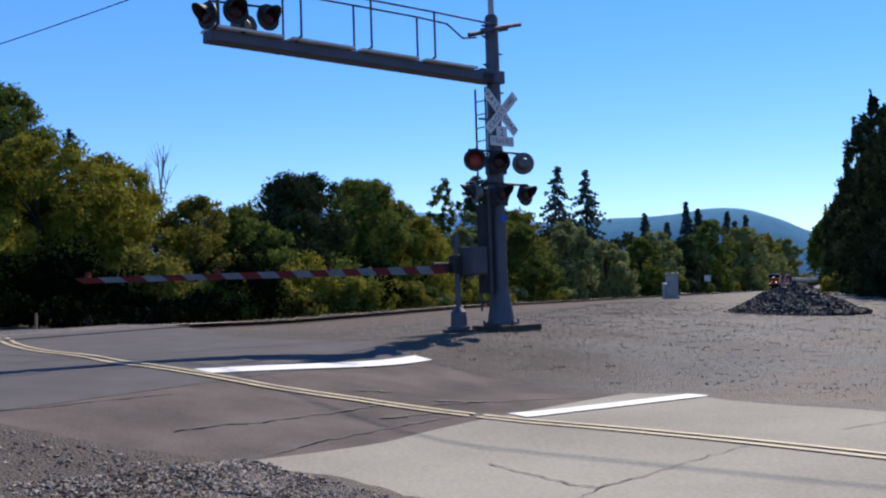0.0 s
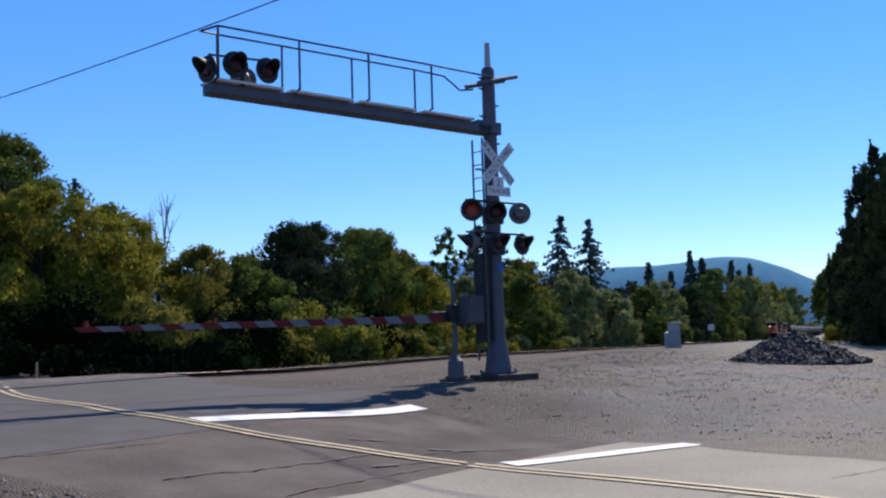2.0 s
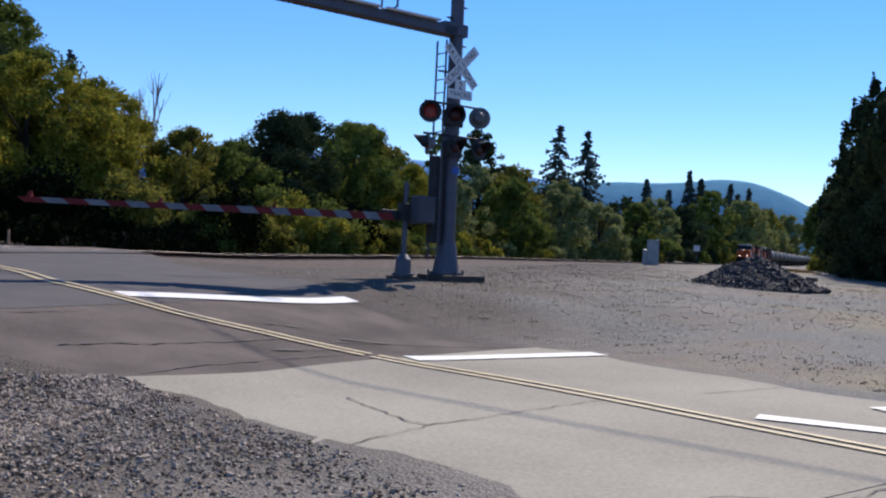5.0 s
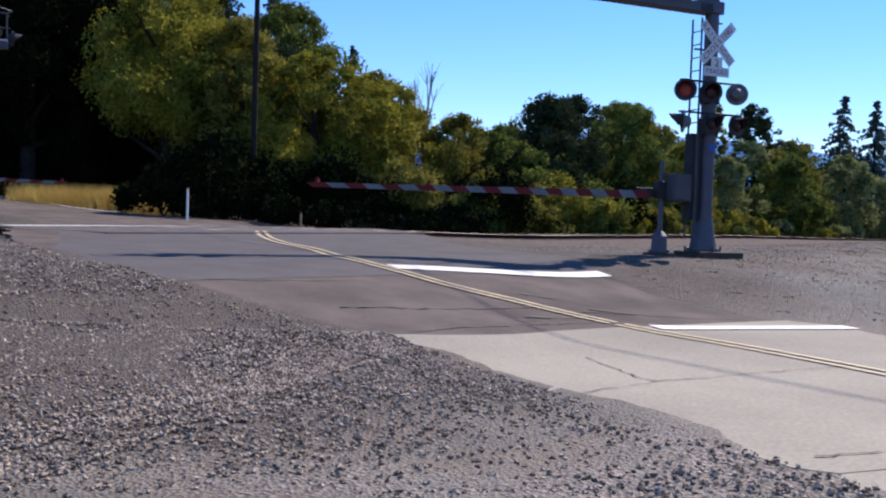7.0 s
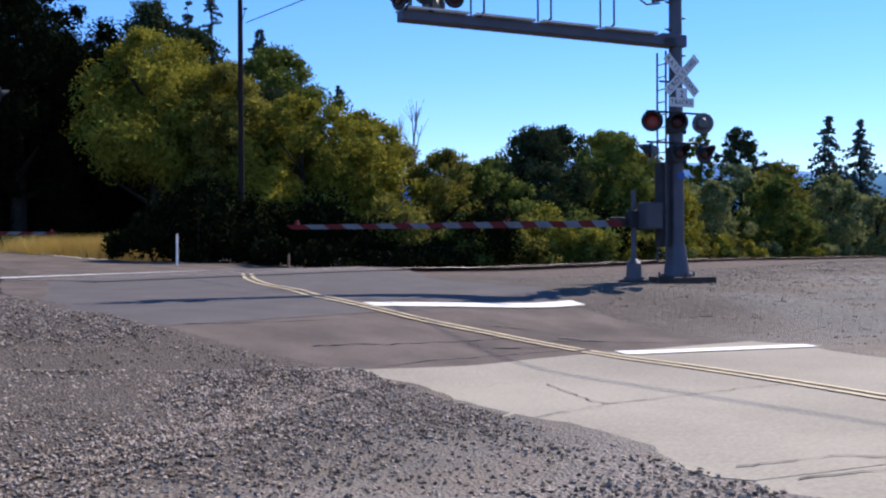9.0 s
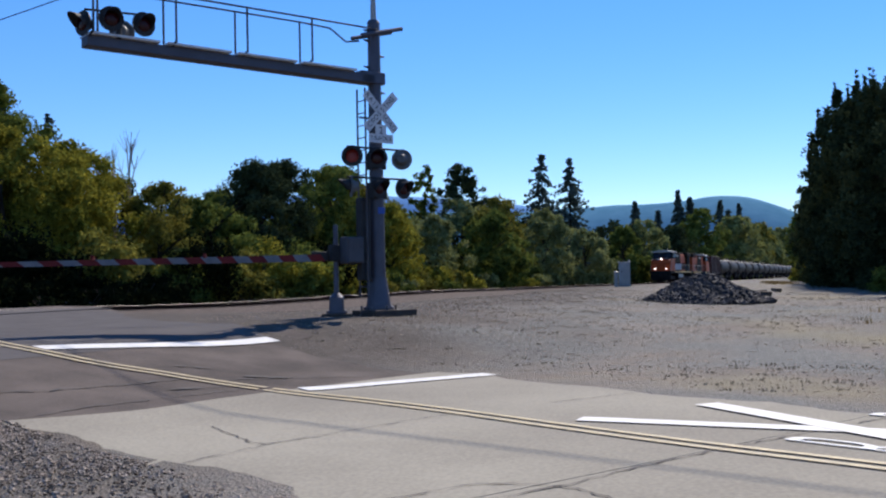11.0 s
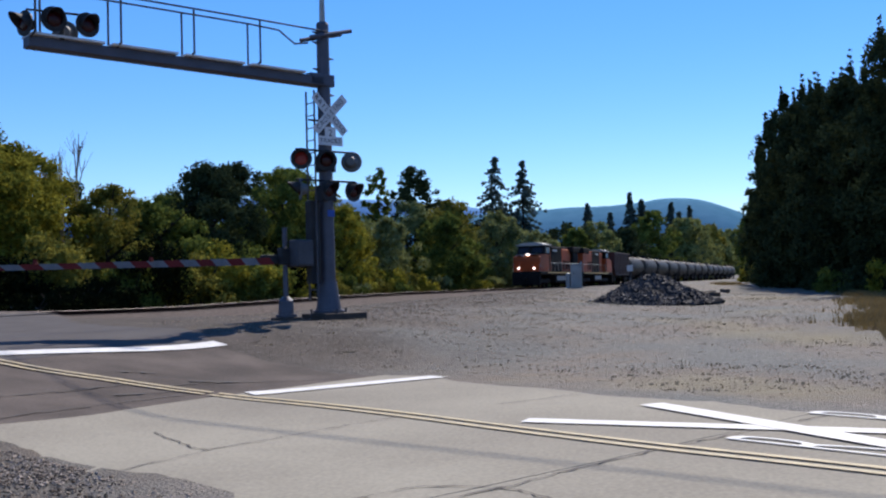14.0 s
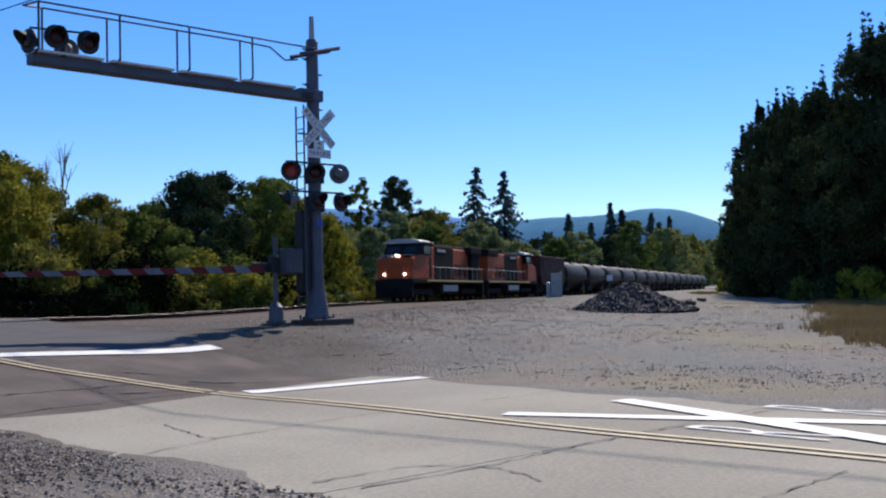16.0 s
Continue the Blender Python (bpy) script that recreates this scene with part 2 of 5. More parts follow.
def empty(name, m, label, category, group="", kind=""):
    ob = new(name)
    ob.empty_display_size = 0.2
    ob.matrix_world = m
    return tagged(ob, label, category, group, kind)


def box(bm, x0, x1, y0, y1, z0, z1, bevel=0.0, m=None):
    r = bmesh.ops.create_cube(bm, size=1)
    bmesh.ops.scale(bm, vec=(x1 - x0, y1 - y0, z1 - z0), verts=r["verts"])
    bmesh.ops.translate(bm, vec=((x0 + x1) / 2, (y0 + y1) / 2, (z0 + z1) / 2), verts=r["verts"])
    vs = r["verts"]
    if bevel:
        es = list({e for v in vs for e in v.link_edges})
        got = bmesh.ops.bevel(bm, geom=es, offset=bevel, segments=2, affect="EDGES", profile=0.5)
        vs = list({v for f in got["faces"] for v in f.verts} | {v for v in vs if v.is_valid})
    if m is not None:
        bmesh.ops.transform(bm, matrix=m, verts=vs)
    return bm


def boxm(*a, **k):
    return box(bmesh.new(), *a, **k)


def rod(bm, a, b, r0, r1=None, n=10, cap=True):
    a, b = Vector(a), Vector(b)
    d = b - a
    m = Matrix.Translation((a + b) / 2) @ d.to_track_quat("Z", "Y").to_matrix().to_4x4()
    bmesh.ops.create_cone(bm, cap_ends=cap, segments=n, radius1=r0, radius2=r0 if r1 is None else r1, depth=d.length, matrix=m)
    return bm


def rodm(*a, **k):
    return rod(bmesh.new(), *a, **k)


def prism(bm, outline, y0, y1):
    """An outline in x, z pushed along y."""
    a = [bm.verts.new((x, y0, z)) for x, z in outline]
    b = [bm.verts.new((x, y1, z)) for x, z in outline]
    bm.faces.new(a)
    bm.faces.new(b[::-1])
    for i in range(len(a)):
        j = (i + 1) % len(a)
        bm.faces.new((a[i], b[i], b[j], a[j]))
    return bm


def sm(t):
    t = min(1.0, max(0.0, t))
    return t * t * (3 - 2 * t)


# ---- the lie of the land ----
TRACK_X = [-80, 0, 26, 65, 90, 119, 152, 250, 300, 380, 700]
TRACK_Y = [22.5, 21.6, 20.6, 18.2, 15.2, 11.4, 7.4, -5, -11.4, -22, -64]


def track_y(x):
    return float(sum(np.interp(x + o, TRACK_X, TRACK_Y) for o in (-12, -6, 0, 6, 12)) / 5)


def rail_z(x):
    return 0.06 - 0.18 * sm((x - 21) / 13) - 0.06 * sm((x - 50) / 30) - 0.0065 * max(0.0, min(x, 400.0) - 60.0)


def ground_z(x, y):
    d = track_y(x) - y
    d0 = 16.5 + 6.5 * sm((x - 10) / 9)
    flat = 10.5 + 2.5 * sm((x - 11) / 5)
    low = -0.80 + 0.38 * sm((x - 12) / 18)
    z = low + (-0.10 - low) * sm((d0 - d) / (d0 - flat))
    z += 0.25 * sm((-d - 4) / 12)
    z -= (0.26 * sm((x - 20.5) / 2.5) + 0.18 * sm((x - 22) / 13)) * sm((10.5 - abs(d)) / 4)
    return z - 0.0065 * max(0.0, min(x, 400.0) - 60.0) * sm((d0 + 6 - d) / 20)


def build_ground():
    xs = np.concatenate([[-3500, -1200, -400, -150, -60, -30], np.arange(-18, 34, 0.45), np.arange(34, 90, 3), np.arange(90, 400, 15), [450, 700, 1200, 2500, 4000]])
    ys = np.concatenate([[-3500, -1200, -400, -150, -70, -40, -25], np.arange(-16, 34, 0.45), np.arange(34, 80, 4), [90, 120, 200, 400, 1200, 3500]])
    vs = []
    for y in ys:
        for x in xs:
            z = ground_z(x, y)
            near = math.exp(-((x - 8) ** 2 + (y - 4) ** 2) / 1800)
            side, half = road_side(x, y) if -16 < y < 34 and -18 < x < 34 else (99.0, 4.0)
            near *= sm((abs(side) - half) / 1.5)
            z += near * (0.05 * noise.noise((x * 0.35, y * 0.35, 1.0)) + 0.025 * noise.noise((x * 1.1, y * 1.1, 4.0)))
            z -= 0.07 * sm((half - abs(side) - 0.5) / 0.5)
            z += 0.035 * math.exp(-((abs(side) - half) / 0.55) ** 2) * (0.8 + 0.6 * noise.noise((x * 0.8, y * 0.8, 7.0)))
            vs.append((x, y, z))
    n = len(xs)
    fs = [(j * n + i, j * n + i + 1, (j + 1) * n + i + 1, (j + 1) * n + i) for j in range(len(ys) - 1) for i in range(n - 1)]
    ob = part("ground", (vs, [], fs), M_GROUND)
    for f in ob.data.polygons:
        f.use_smooth = True
    tagged(ob, "grey gravel and dirt ground with dry grass patches", "ground", kind="structure")


# ---- the road ----
ROAD = [(-6.5, -17.0), (-2.6, -10.6), (0.4, -5.8), (2.66, -2.2), (3.7, -0.45), (4.7, 1.05), (5.75, 2.55), (6.75, 4.2), (7.36, 5.55), (7.36, 7.0), (7.14, 8.6), (7.75, 10.6), (10.2, 13.3), (13.2, 17.0), (16.9, 20.6), (20.0, 25.0), (22.0, 31.0), (22.6, 39.0), (20.0, 52.0), (12.0, 70.0)]
HALF = [(3.95, 3.2), (3.95, 3.2), (3.95, 3.2), (3.95, 3.2), (3.95, 3.2), (4.05, 3.2), (4.15, 3.2), (4.25, 3.55), (4.5, 3.85), (4.55, 4.8), (4.6, 5.9), (4.6, 6.1), (5.5, 5.1), (5.8, 5.0), (6, 5.5), (6, 6), (5, 5), (4, 4), (4, 4), (4, 4)]


def catmull(p, t):
    i = min(int(t), len(p) - 2)
    f = t - i
    a, b, c, d = (Vector(p[max(0, min(len(p) - 1, k))]) for k in (i - 1, i, i + 1, i + 2))
    return 0.5 * (2 * b + (c - a) * f + (2 * a - 5 * b + 4 * c - d) * f * f + (3 * b - a - 3 * c + d) * f ** 3)


def road_frame(t):
    c = catmull(ROAD, t)
    d = (catmull(ROAD, min(t + 0.05, len(ROAD) - 1.001)) - catmull(ROAD, max(t - 0.05, 0))).normalized()
    return c, d, Vector((d.y, -d.x))


def road_z(x, y):
    d = track_y(x) - y
    lift = 1 - sm((abs(d) - 1.6) / 5.0)
    z = ground_z(x, y) + 0.014
    climb = 2.2 * sm((y - 34) / 30)
    return z + lift * (0.045 - z) + climb


def half_at(t):
    h = catmull(HALF, t)
    return h.x, h.y


def strip(t0, t1, v0, v1, lift, steps=40, cross=6, skew=0.0, thick=0.0):
    """A sheet over the road: t along it, v across it in metres (right is positive); functions or numbers."""
    vs, fs = [], []
    for i in range(steps + 1):
        for j in range(cross + 1):
            t = t0 + (t1 - t0) * i / steps
            a = v0(t) if callable(v0) else v0
            b = v1(t) if callable(v1) else v1
            v = a + (b - a) * j / cross
            tt = t + (skew(t) if callable(skew) else skew) * v
            c, d, r = road_frame(max(0.0, min(tt, len(ROAD) - 1.001)))
            p = c + r * v
            vs.append((p.x, p.y, road_z(p.x, p.y) + lift))
    n = cross + 1
    fs = [(i * n + j, i * n + j + 1, (i + 1) * n + j + 1, (i + 1) * n + j) for i in range(steps) for j in range(cross)]
    if thick:
        k = len(vs)
        vs += [(x, y, z - thick) for x, y, z in vs]
        rim = [i * n for i in range(steps + 1)] + [steps * n + j for j in range(1, n)] + [i * n + n - 1 for i in range(steps - 1, -1, -1)] + [j for j in range(n - 2, 0, -1)]
        fs += [(rim[i], rim[(i + 1) % len(rim)], rim[(i + 1) % len(rim)] + k, rim[i] + k) for i in range(len(rim))]
    return vs, [], fs


def ragged(side):
    def edge(t):
        h = half_at(t)[0 if side < 0 else 1]
        w = 0.30 * noise.noise((t * 5.0, side, 2.0)) + 0.14 * noise.noise((t * 19.0, side, 5.0))
        return side * (h + w)
    return edge


_line = [(road_frame(k / 12), half_at(k / 12)) for k in range(12 * (len(ROAD) - 1))]
_line_xy = np.array([tuple(f[0]) for f, h in _line])


def road_side(x, y):
    """How far right of the centre line a place lies, and the half width there."""
    k = int(np.argmin(((_line_xy - (x, y)) ** 2).sum(1)))
    (c, d, r), h = _line[k]
    v = (Vector((x, y)) - c).dot(r)
    far = (Vector((x, y)) - c).length
    return (v if abs(v) > far * 0.8 else far), (h[1] if v > 0 else h[0])


build_ground()
road = empty("road", pose(0, 0, 0), "two-lane road of old asphalt and concrete slabs crossing the track", "road", kind="structure")
road_asphalt = part("asphalt", strip(7.75, 18.9, ragged(-1), ragged(1), 0.0, 260, 24, 0.0), M_ASPH, road, "worn brown-grey asphalt")
part("asphalt_apron", strip(6.5, 8.3, ragged(-1), ragged(1), -0.012, 24, 10), M_ASPH, road, "worn brown-grey asphalt")
part("asphalt_overlay", strip(10.2, 14.0, -4.7, 5.1, 0.005, 90, 24), M_ASPH2, road, "darker grey asphalt overlay")
JOINTS = [0.0, 1.1, 2.25, 3.91, 7.95]


def joint_skew(t):
    return -0.03 - 0.025 * sm((t - 4) / 4)


def slabs():
    for a, b in zip(JOINTS[:-1], JOINTS[1:]):
        for v0, v1 in ((ragged(-1), -0.06), (-0.045, ragged(1))):
            part("concrete_slab", strip(a + 0.004, b - 0.004, v0, v1, 0.006, 44, 8, joint_skew, thick=0.12), M_CONC, road)


def marking(name, t0, t1, v0, v1, material, label, lift=0.02, skew=0.0, steps=None, cross=1):
    ob = part(name, strip(t0, t1, v0, v1, lift, steps or 60, cross, skew), material)
    return tagged(ob, label, "road marking", kind="structure")


def quad_marking(name, pts, material, label, lift=0.021, cuts=24):
    """A painted bar between two ends, following the surface: pts are the two ends and a width."""
    a, b, w = Vector(pts[0]), Vector(pts[1]), pts[2]
    d = (b - a).normalized()
    s = Vector((d.y, -d.x)) * w / 2
    vs = []
    for i in range(cuts + 1):
        c = a + (b - a) * i / cuts
        for k in (-1, 1):
            p = c + s * k
            vs.append((p.x, p.y, road_z(p.x, p.y) + lift))
    fs = [(2 * i, 2 * i + 1, 2 * i + 3, 2 * i + 2) for i in range(cuts)]
    return tagged(part(name, (vs, [], fs), material), label, "road marking", kind="structure")


def crack(pts, w=0.035, lift=0.016):
    vs, fs = [], []
    rnd = random.Random(len(pts) + int(pts[0][0] * 100))
    line = []
    for a, b in zip(pts[:-1], pts[1:]):
        n = max(3, int((Vector(a) - Vector(b)).length / 0.12))
        for i in range(n):
            p = Vector(a).lerp(Vector(b), i / n)
            line.append(p + Vector((rnd.uniform(-1, 1), rnd.uniform(-1, 1))) * 0.025)
    line.append(Vector(pts[-1]))
    for i, p in enumerate(line):
        d = (line[min(i + 1, len(line) - 1)] - line[max(i - 1, 0)]).normalized()
        s = Vector((d.y, -d.x)) * w * rnd.uniform(0.05, 0.36)
        for q in (p - s, p + s):
            vs.append((q.x, q.y, road_z(q.x, q.y) + lift))
    fs = [(2 * i, 2 * i + 1, 2 * i + 3, 2 * i + 2) for i in range(len(line) - 1)]
    tagged(part("crack", (vs, [], fs), M_TAR), "dark crack in the road surface", "crack", "cracks in the road", kind="structure")


def build_markings():
    for v in (-0.16, 0.06):
        marking("yellow_line", 0.2, 8.05, v, v + 0.10, M_YELLOW, "faded yellow centre line painted on concrete", steps=160)
        marking("yellow_line", 8.12, 13.6, v, v + 0.10, M_YELLOW, "faded yellow centre line painted on asphalt", steps=140)
    marking("edge_line", 16.7, 18.6, 3.75, 3.9, M_WHITE, "white edge line along the road beyond the track", steps=80)
    quad_marking("stop_line", ((7.62, 5.2), (10.06, 3.02), 0.40), M_WHITE, "white stop line painted across one lane")
    quad_marking("stop_line", ((7.5, 9.52), (12.05, 7.72), 0.40), M_WHITE, "white stop line painted close to the gate")
    quad_marking("stop_line", ((10.0, 22.6), (28.5, 24.2), 0.5), M_WHITE, "long white line across the road beyond the track", cuts=30)
    quad_marking("crossing_bar", ((5.22, 0.9), (4.35, -4.3), 0.30), M_WHITE, "white bar of the painted railway crossing X")
    quad_marking("crossing_bar", ((6.62, -0.42), (2.95, -3.25), 0.34), M_WHITE, "white bar of the painted railway crossing X", lift=0.025)
    for x, y in ((3.15, -2.45), (4.95, -3.4)):
        c = bpy.data.curves.new("letter", "FONT")
        c.body, c.size, c.extrude, c.offset = "R", 1.0, 0.002, -0.016
        ob = new("painted_letter", c)
        dg = bpy.context.evaluated_depsgraph_get()
        me = bpy.data.meshes.new_from_object(ob.evaluated_get(dg))
        bpy.data.objects.remove(ob)
        me.materials.append(M_WHITE)
        q = new("painted_letter", me)
        up, right = Vector((0.55, 0.83, 0)), Vector((0.83, -0.55, 0))
        m = Matrix.Identity(4)
        m.col[0] = (*(right * 0.75), 0)
        m.col[1] = (*(up * 2.4), 0)
        m.col[3] = (x, y, road_z(x, y) + 0.02, 1)
        me.transform(m)
        tagged(q, "tall white letter R painted on the concrete", "road marking", kind="structure")
    crack([(5.9, -2.4), (4.65, -1.47), (4.01, -0.97), (3.58, -0.63), (2.55, 0.05), (1.7, 0.56), (1.24, 0.94), (0.7, 1.35)], 0.05)
    crack([(0.9, 1.8), (1.16, 1.61), (1.7, 1.18), (1.73, 0.8), (1.7, 0.56), (1.6, 0.36), (1.41, 0.19), (1.1, 0.0)], 0.045)
    crack([(7.9, 0.42), (7.02, 1.09), (6.6, 1.45)], 0.035)
    crack([(4.21, 4.81), (3.7, 4.3), (3.27, 3.9), (3.14, 3.65), (3.9, 3.25), (4.9, 2.75), (5.49, 2.42)], 0.04)
    crack([(3.14, 3.65), (2.6, 3.8), (2.1, 3.95)], 0.03)
    crack([(0.4, -1.5), (1.06, -1.94), (1.71, -2.37)], 0.035)
    crack([(3.23, 9.48), (4.0, 9.25), (4.77, 9.07), (5.6, 8.85)], 0.06)
    crack([(3.81, 7.84), (4.4, 7.7), (4.97, 7.44), (5.4, 7.35), (6.3, 7.08), (7.2, 6.9)], 0.09)
    crack([(8.25, 6.42), (8.5, 6.15), (8.8, 5.85)], 0.26)
    crack([(8.05, 7.5), (8.23, 7.31), (8.45, 7.1)], 0.16)
    crack([(7.3, 6.5), (8.0, 6.35), (8.9, 5.75), (9.5, 5.2), (10.4, 4.2)], 0.09)
    crack([(3.45, 6.75), (4.6, 6.6), (5.8, 6.3), (7.2, 5.9)], 0.05)
    crack([(6.34, 6.59), (6.9, 6.3), (7.4, 6.1)], 0.12)


build_markings()

# ---- the railway ----
def sweep(profile, x0, x1, step, side, z_of):
    """A profile of (across, up) swept along the track."""
    n, vs, fs = len(profile), [], []
    xs = np.arange(x0, x1 + step, step)
    for x in xs:
        s = (track_y(x + 1) - track_y(x - 1)) / 2
        k = 1 / math.hypot(1, s)
        for a, u in profile:
            o = a + side
            vs.append((x - s * k * o, track_y(x) + k * o, z_of(x) + u))
    for i in range(len(xs) - 1):
        for j in range(n):
            q = (j + 1) % n
            fs.append((i * n + j, i * n + q, (i + 1) * n + q, (i + 1) * n + j))
    return vs, [], fs


def build_track():
    track = empty("railway_track", pose(0, 0, 0), "single railway track on brown-grey ballast", "railway track", kind="structure")
    part("ballast_bed", sweep([(-4.6, -0.7), (-2.9, -0.38), (-1.7, -0.2), (-1.4, -0.17), (1.4, -0.17), (1.7, -0.2), (2.9, -0.62)], -80, 640, 2.0, 0, rail_z), M_BALLAST, track, "crushed stone ballast")
    foot = [(-0.07, -0.17), (0.07, -0.17), (0.07, -0.155), (0.012, -0.14), (0.012, -0.05), (0.036, -0.04), (0.036, -0.004), (-0.036, -0.004), (-0.036, -0.04), (-0.012, -0.05), (-0.012, -0.14), (-0.07, -0.155)]
    for side in (-0.75, 0.75):
        r = part("rail", sweep(foot, -80, 640, 2.0, side, rail_z), M_RAIL, track, "rust-brown steel rail")
        part("rail_head", sweep([(-0.03, -0.003), (0.03, -0.003), (0.026, 0.0), (-0.026, 0.0)], -80, 640, 2.0, side, rail_z), M_RAILTOP, r, "bright worn rail head")
    vs, fs = [], []
    rnd = random.Random(3)
    for i in range(900):
        x = -40 + 0.55 * i
        s = (track_y(x + 1) - track_y(x - 1)) / 2
        k = 1 / math.hypot(1, s)
        t, u = Vector((k, s * k)), Vector((-s * k, k))
        c = Vector((x, track_y(x))) + u * rnd.uniform(-0.04, 0.04)
        b = len(vs)
        for z in (-0.34, -0.155):
            for p, q in ((-1, -1), (1, -1), (1, 1), (-1, 1)):
                w = c + t * p * 0.115 + u * q * 1.28
                vs.append((w.x, w.y, rail_z(x) + z))
        fs += [(b + 4, b + 5, b + 6, b + 7)] + [(b + j, b + (j + 1) % 4, b + 4 + (j + 1) % 4, b + 4 + j) for j in range(4)]
    tagged(part("crosstie", (vs, [], fs), M_TIE, track, "dark creosoted timber ties"), kind="stuff")
    for side, w in ((0.0, 0.62), (-1.9, 1.05), (1.9, 1.05)):
        tagged(part("crossing_panel", sweep([(-w, -0.05), (-w, -0.006), (w, -0.006), (w, -0.05)], 9.5, 22.0, 1.25, side, rail_z), M_ASPH2, track, "flush asphalt crossing panel"))


build_track()

# ---- cantilever signal ----
U = Vector((-0.814, 0.581, 0))     # along the arm, out over the road
N = Vector((0.581, 0.814, 0))      # across it, away from the road user


def lamp_head(parent, c, facing, lit=False, hooded=True, tilt=0.0):
    """A round backboard with a hood and a red lens; facing is a horizontal direction."""
    f = Vector(facing).normalized()
    m = Matrix.Translation(c) @ f.to_track_quat("Z", "Y").to_matrix().to_4x4()
    bm = bmesh.new()
    bmesh.ops.create_cone(bm, cap_ends=True, segments=28, radius1=0.25, radius2=0.255, depth=0.03)
    r = bmesh.ops.create_cone(bm, cap_ends=True, segments=20, radius1=0.10, radius2=0.17, depth=0.16)
    bmesh.ops.translate(bm, vec=(0, 0, -0.09), verts=r["verts"])
    bmesh.ops.transform(bm, matrix=m, verts=bm.verts)
    head = part("lamp_backboard", bm, M_BLACK if hooded else M_GREYB, parent, "round black signal backboard" if hooded else "grey back of a signal head")
    bm = bmesh.new()
    r = bmesh.ops.create_uvsphere(bm, u_segments=16, v_segments=8, radius=0.155)
    bmesh.ops.scale(bm, vec=(1, 1, 0.3), verts=r["verts"])
    bmesh.ops.translate(bm, vec=(0, 0, 0.02), verts=r["verts"])
    bmesh.ops.transform(bm, matrix=m, verts=bm.verts)
    part("lens", bm, M_LENSGLINT if lit else M_LENS, head, "red lens with a painted-in sun glint" if lit else "dark red lens")
    # hood: the upper half of a tube, longer at the top
    vs, fs = [], []
    up = (m.to_3x3().inverted() @ Vector((0, 0, 1))).normalized()
    a0 = math.atan2(up.y, up.x)
    for i in range(13):
        a = a0 + radians(-115 + 230 * i / 12)
        length = 0.08 + 0.24 * max(0.0, math.cos(radians(-115 + 230 * i / 12)) * 0.75 + 0.25)
        for rr in (0.175, 0.165):
            for z in (0.0, length):
                vs.append(m @ Vector((math.cos(a) * rr, math.sin(a) * rr, z)))
    for i in range(12):
        b, q = 4 * i, 4 * i + 4
        fs += [(b, b + 1, q + 1, q), (b + 2, q + 2, q + 3, b + 3), (b + 1, b + 3, q + 3, q + 1)]
    part("hood", ([tuple(v) for v in vs], [], fs), M_BLACK, head)
    return head


def text_part(body, size, m, parent, material, advance=0.74):
    """Block letters in a row, each one a part."""
    for k, ch in enumerate(body):
        if ch == " ":
            continue
        c = bpy.data.curves.new("text", "FONT")
        c.body, c.size, c.extrude, c.align_x, c.align_y = ch, size, 0.001, "CENTER", "CENTER"
        ob = new("text", c)
        me = bpy.data.meshes.new_from_object(ob.evaluated_get(bpy.context.evaluated_depsgraph_get()))
        bpy.data.objects.remove(ob)
        me.transform(m @ Matrix.Translation(((k - (len(body) - 1) / 2) * size * advance, 0, 0)))
        me.materials.append(material)
        new("letter", me).parent = parent


def frame_of(c, right, normal):
    """A matrix whose x is right and whose z is normal, at c."""
    r, n = Vector(right).normalized(), Vector(normal).normalized()
    u = n.cross(r)
    m = Matrix.Identity(4)
    m.col[0], m.col[1], m.col[2], m.col[3] = (*r, 0), (*u, 0), (*n, 0), (*c, 1)
    return m


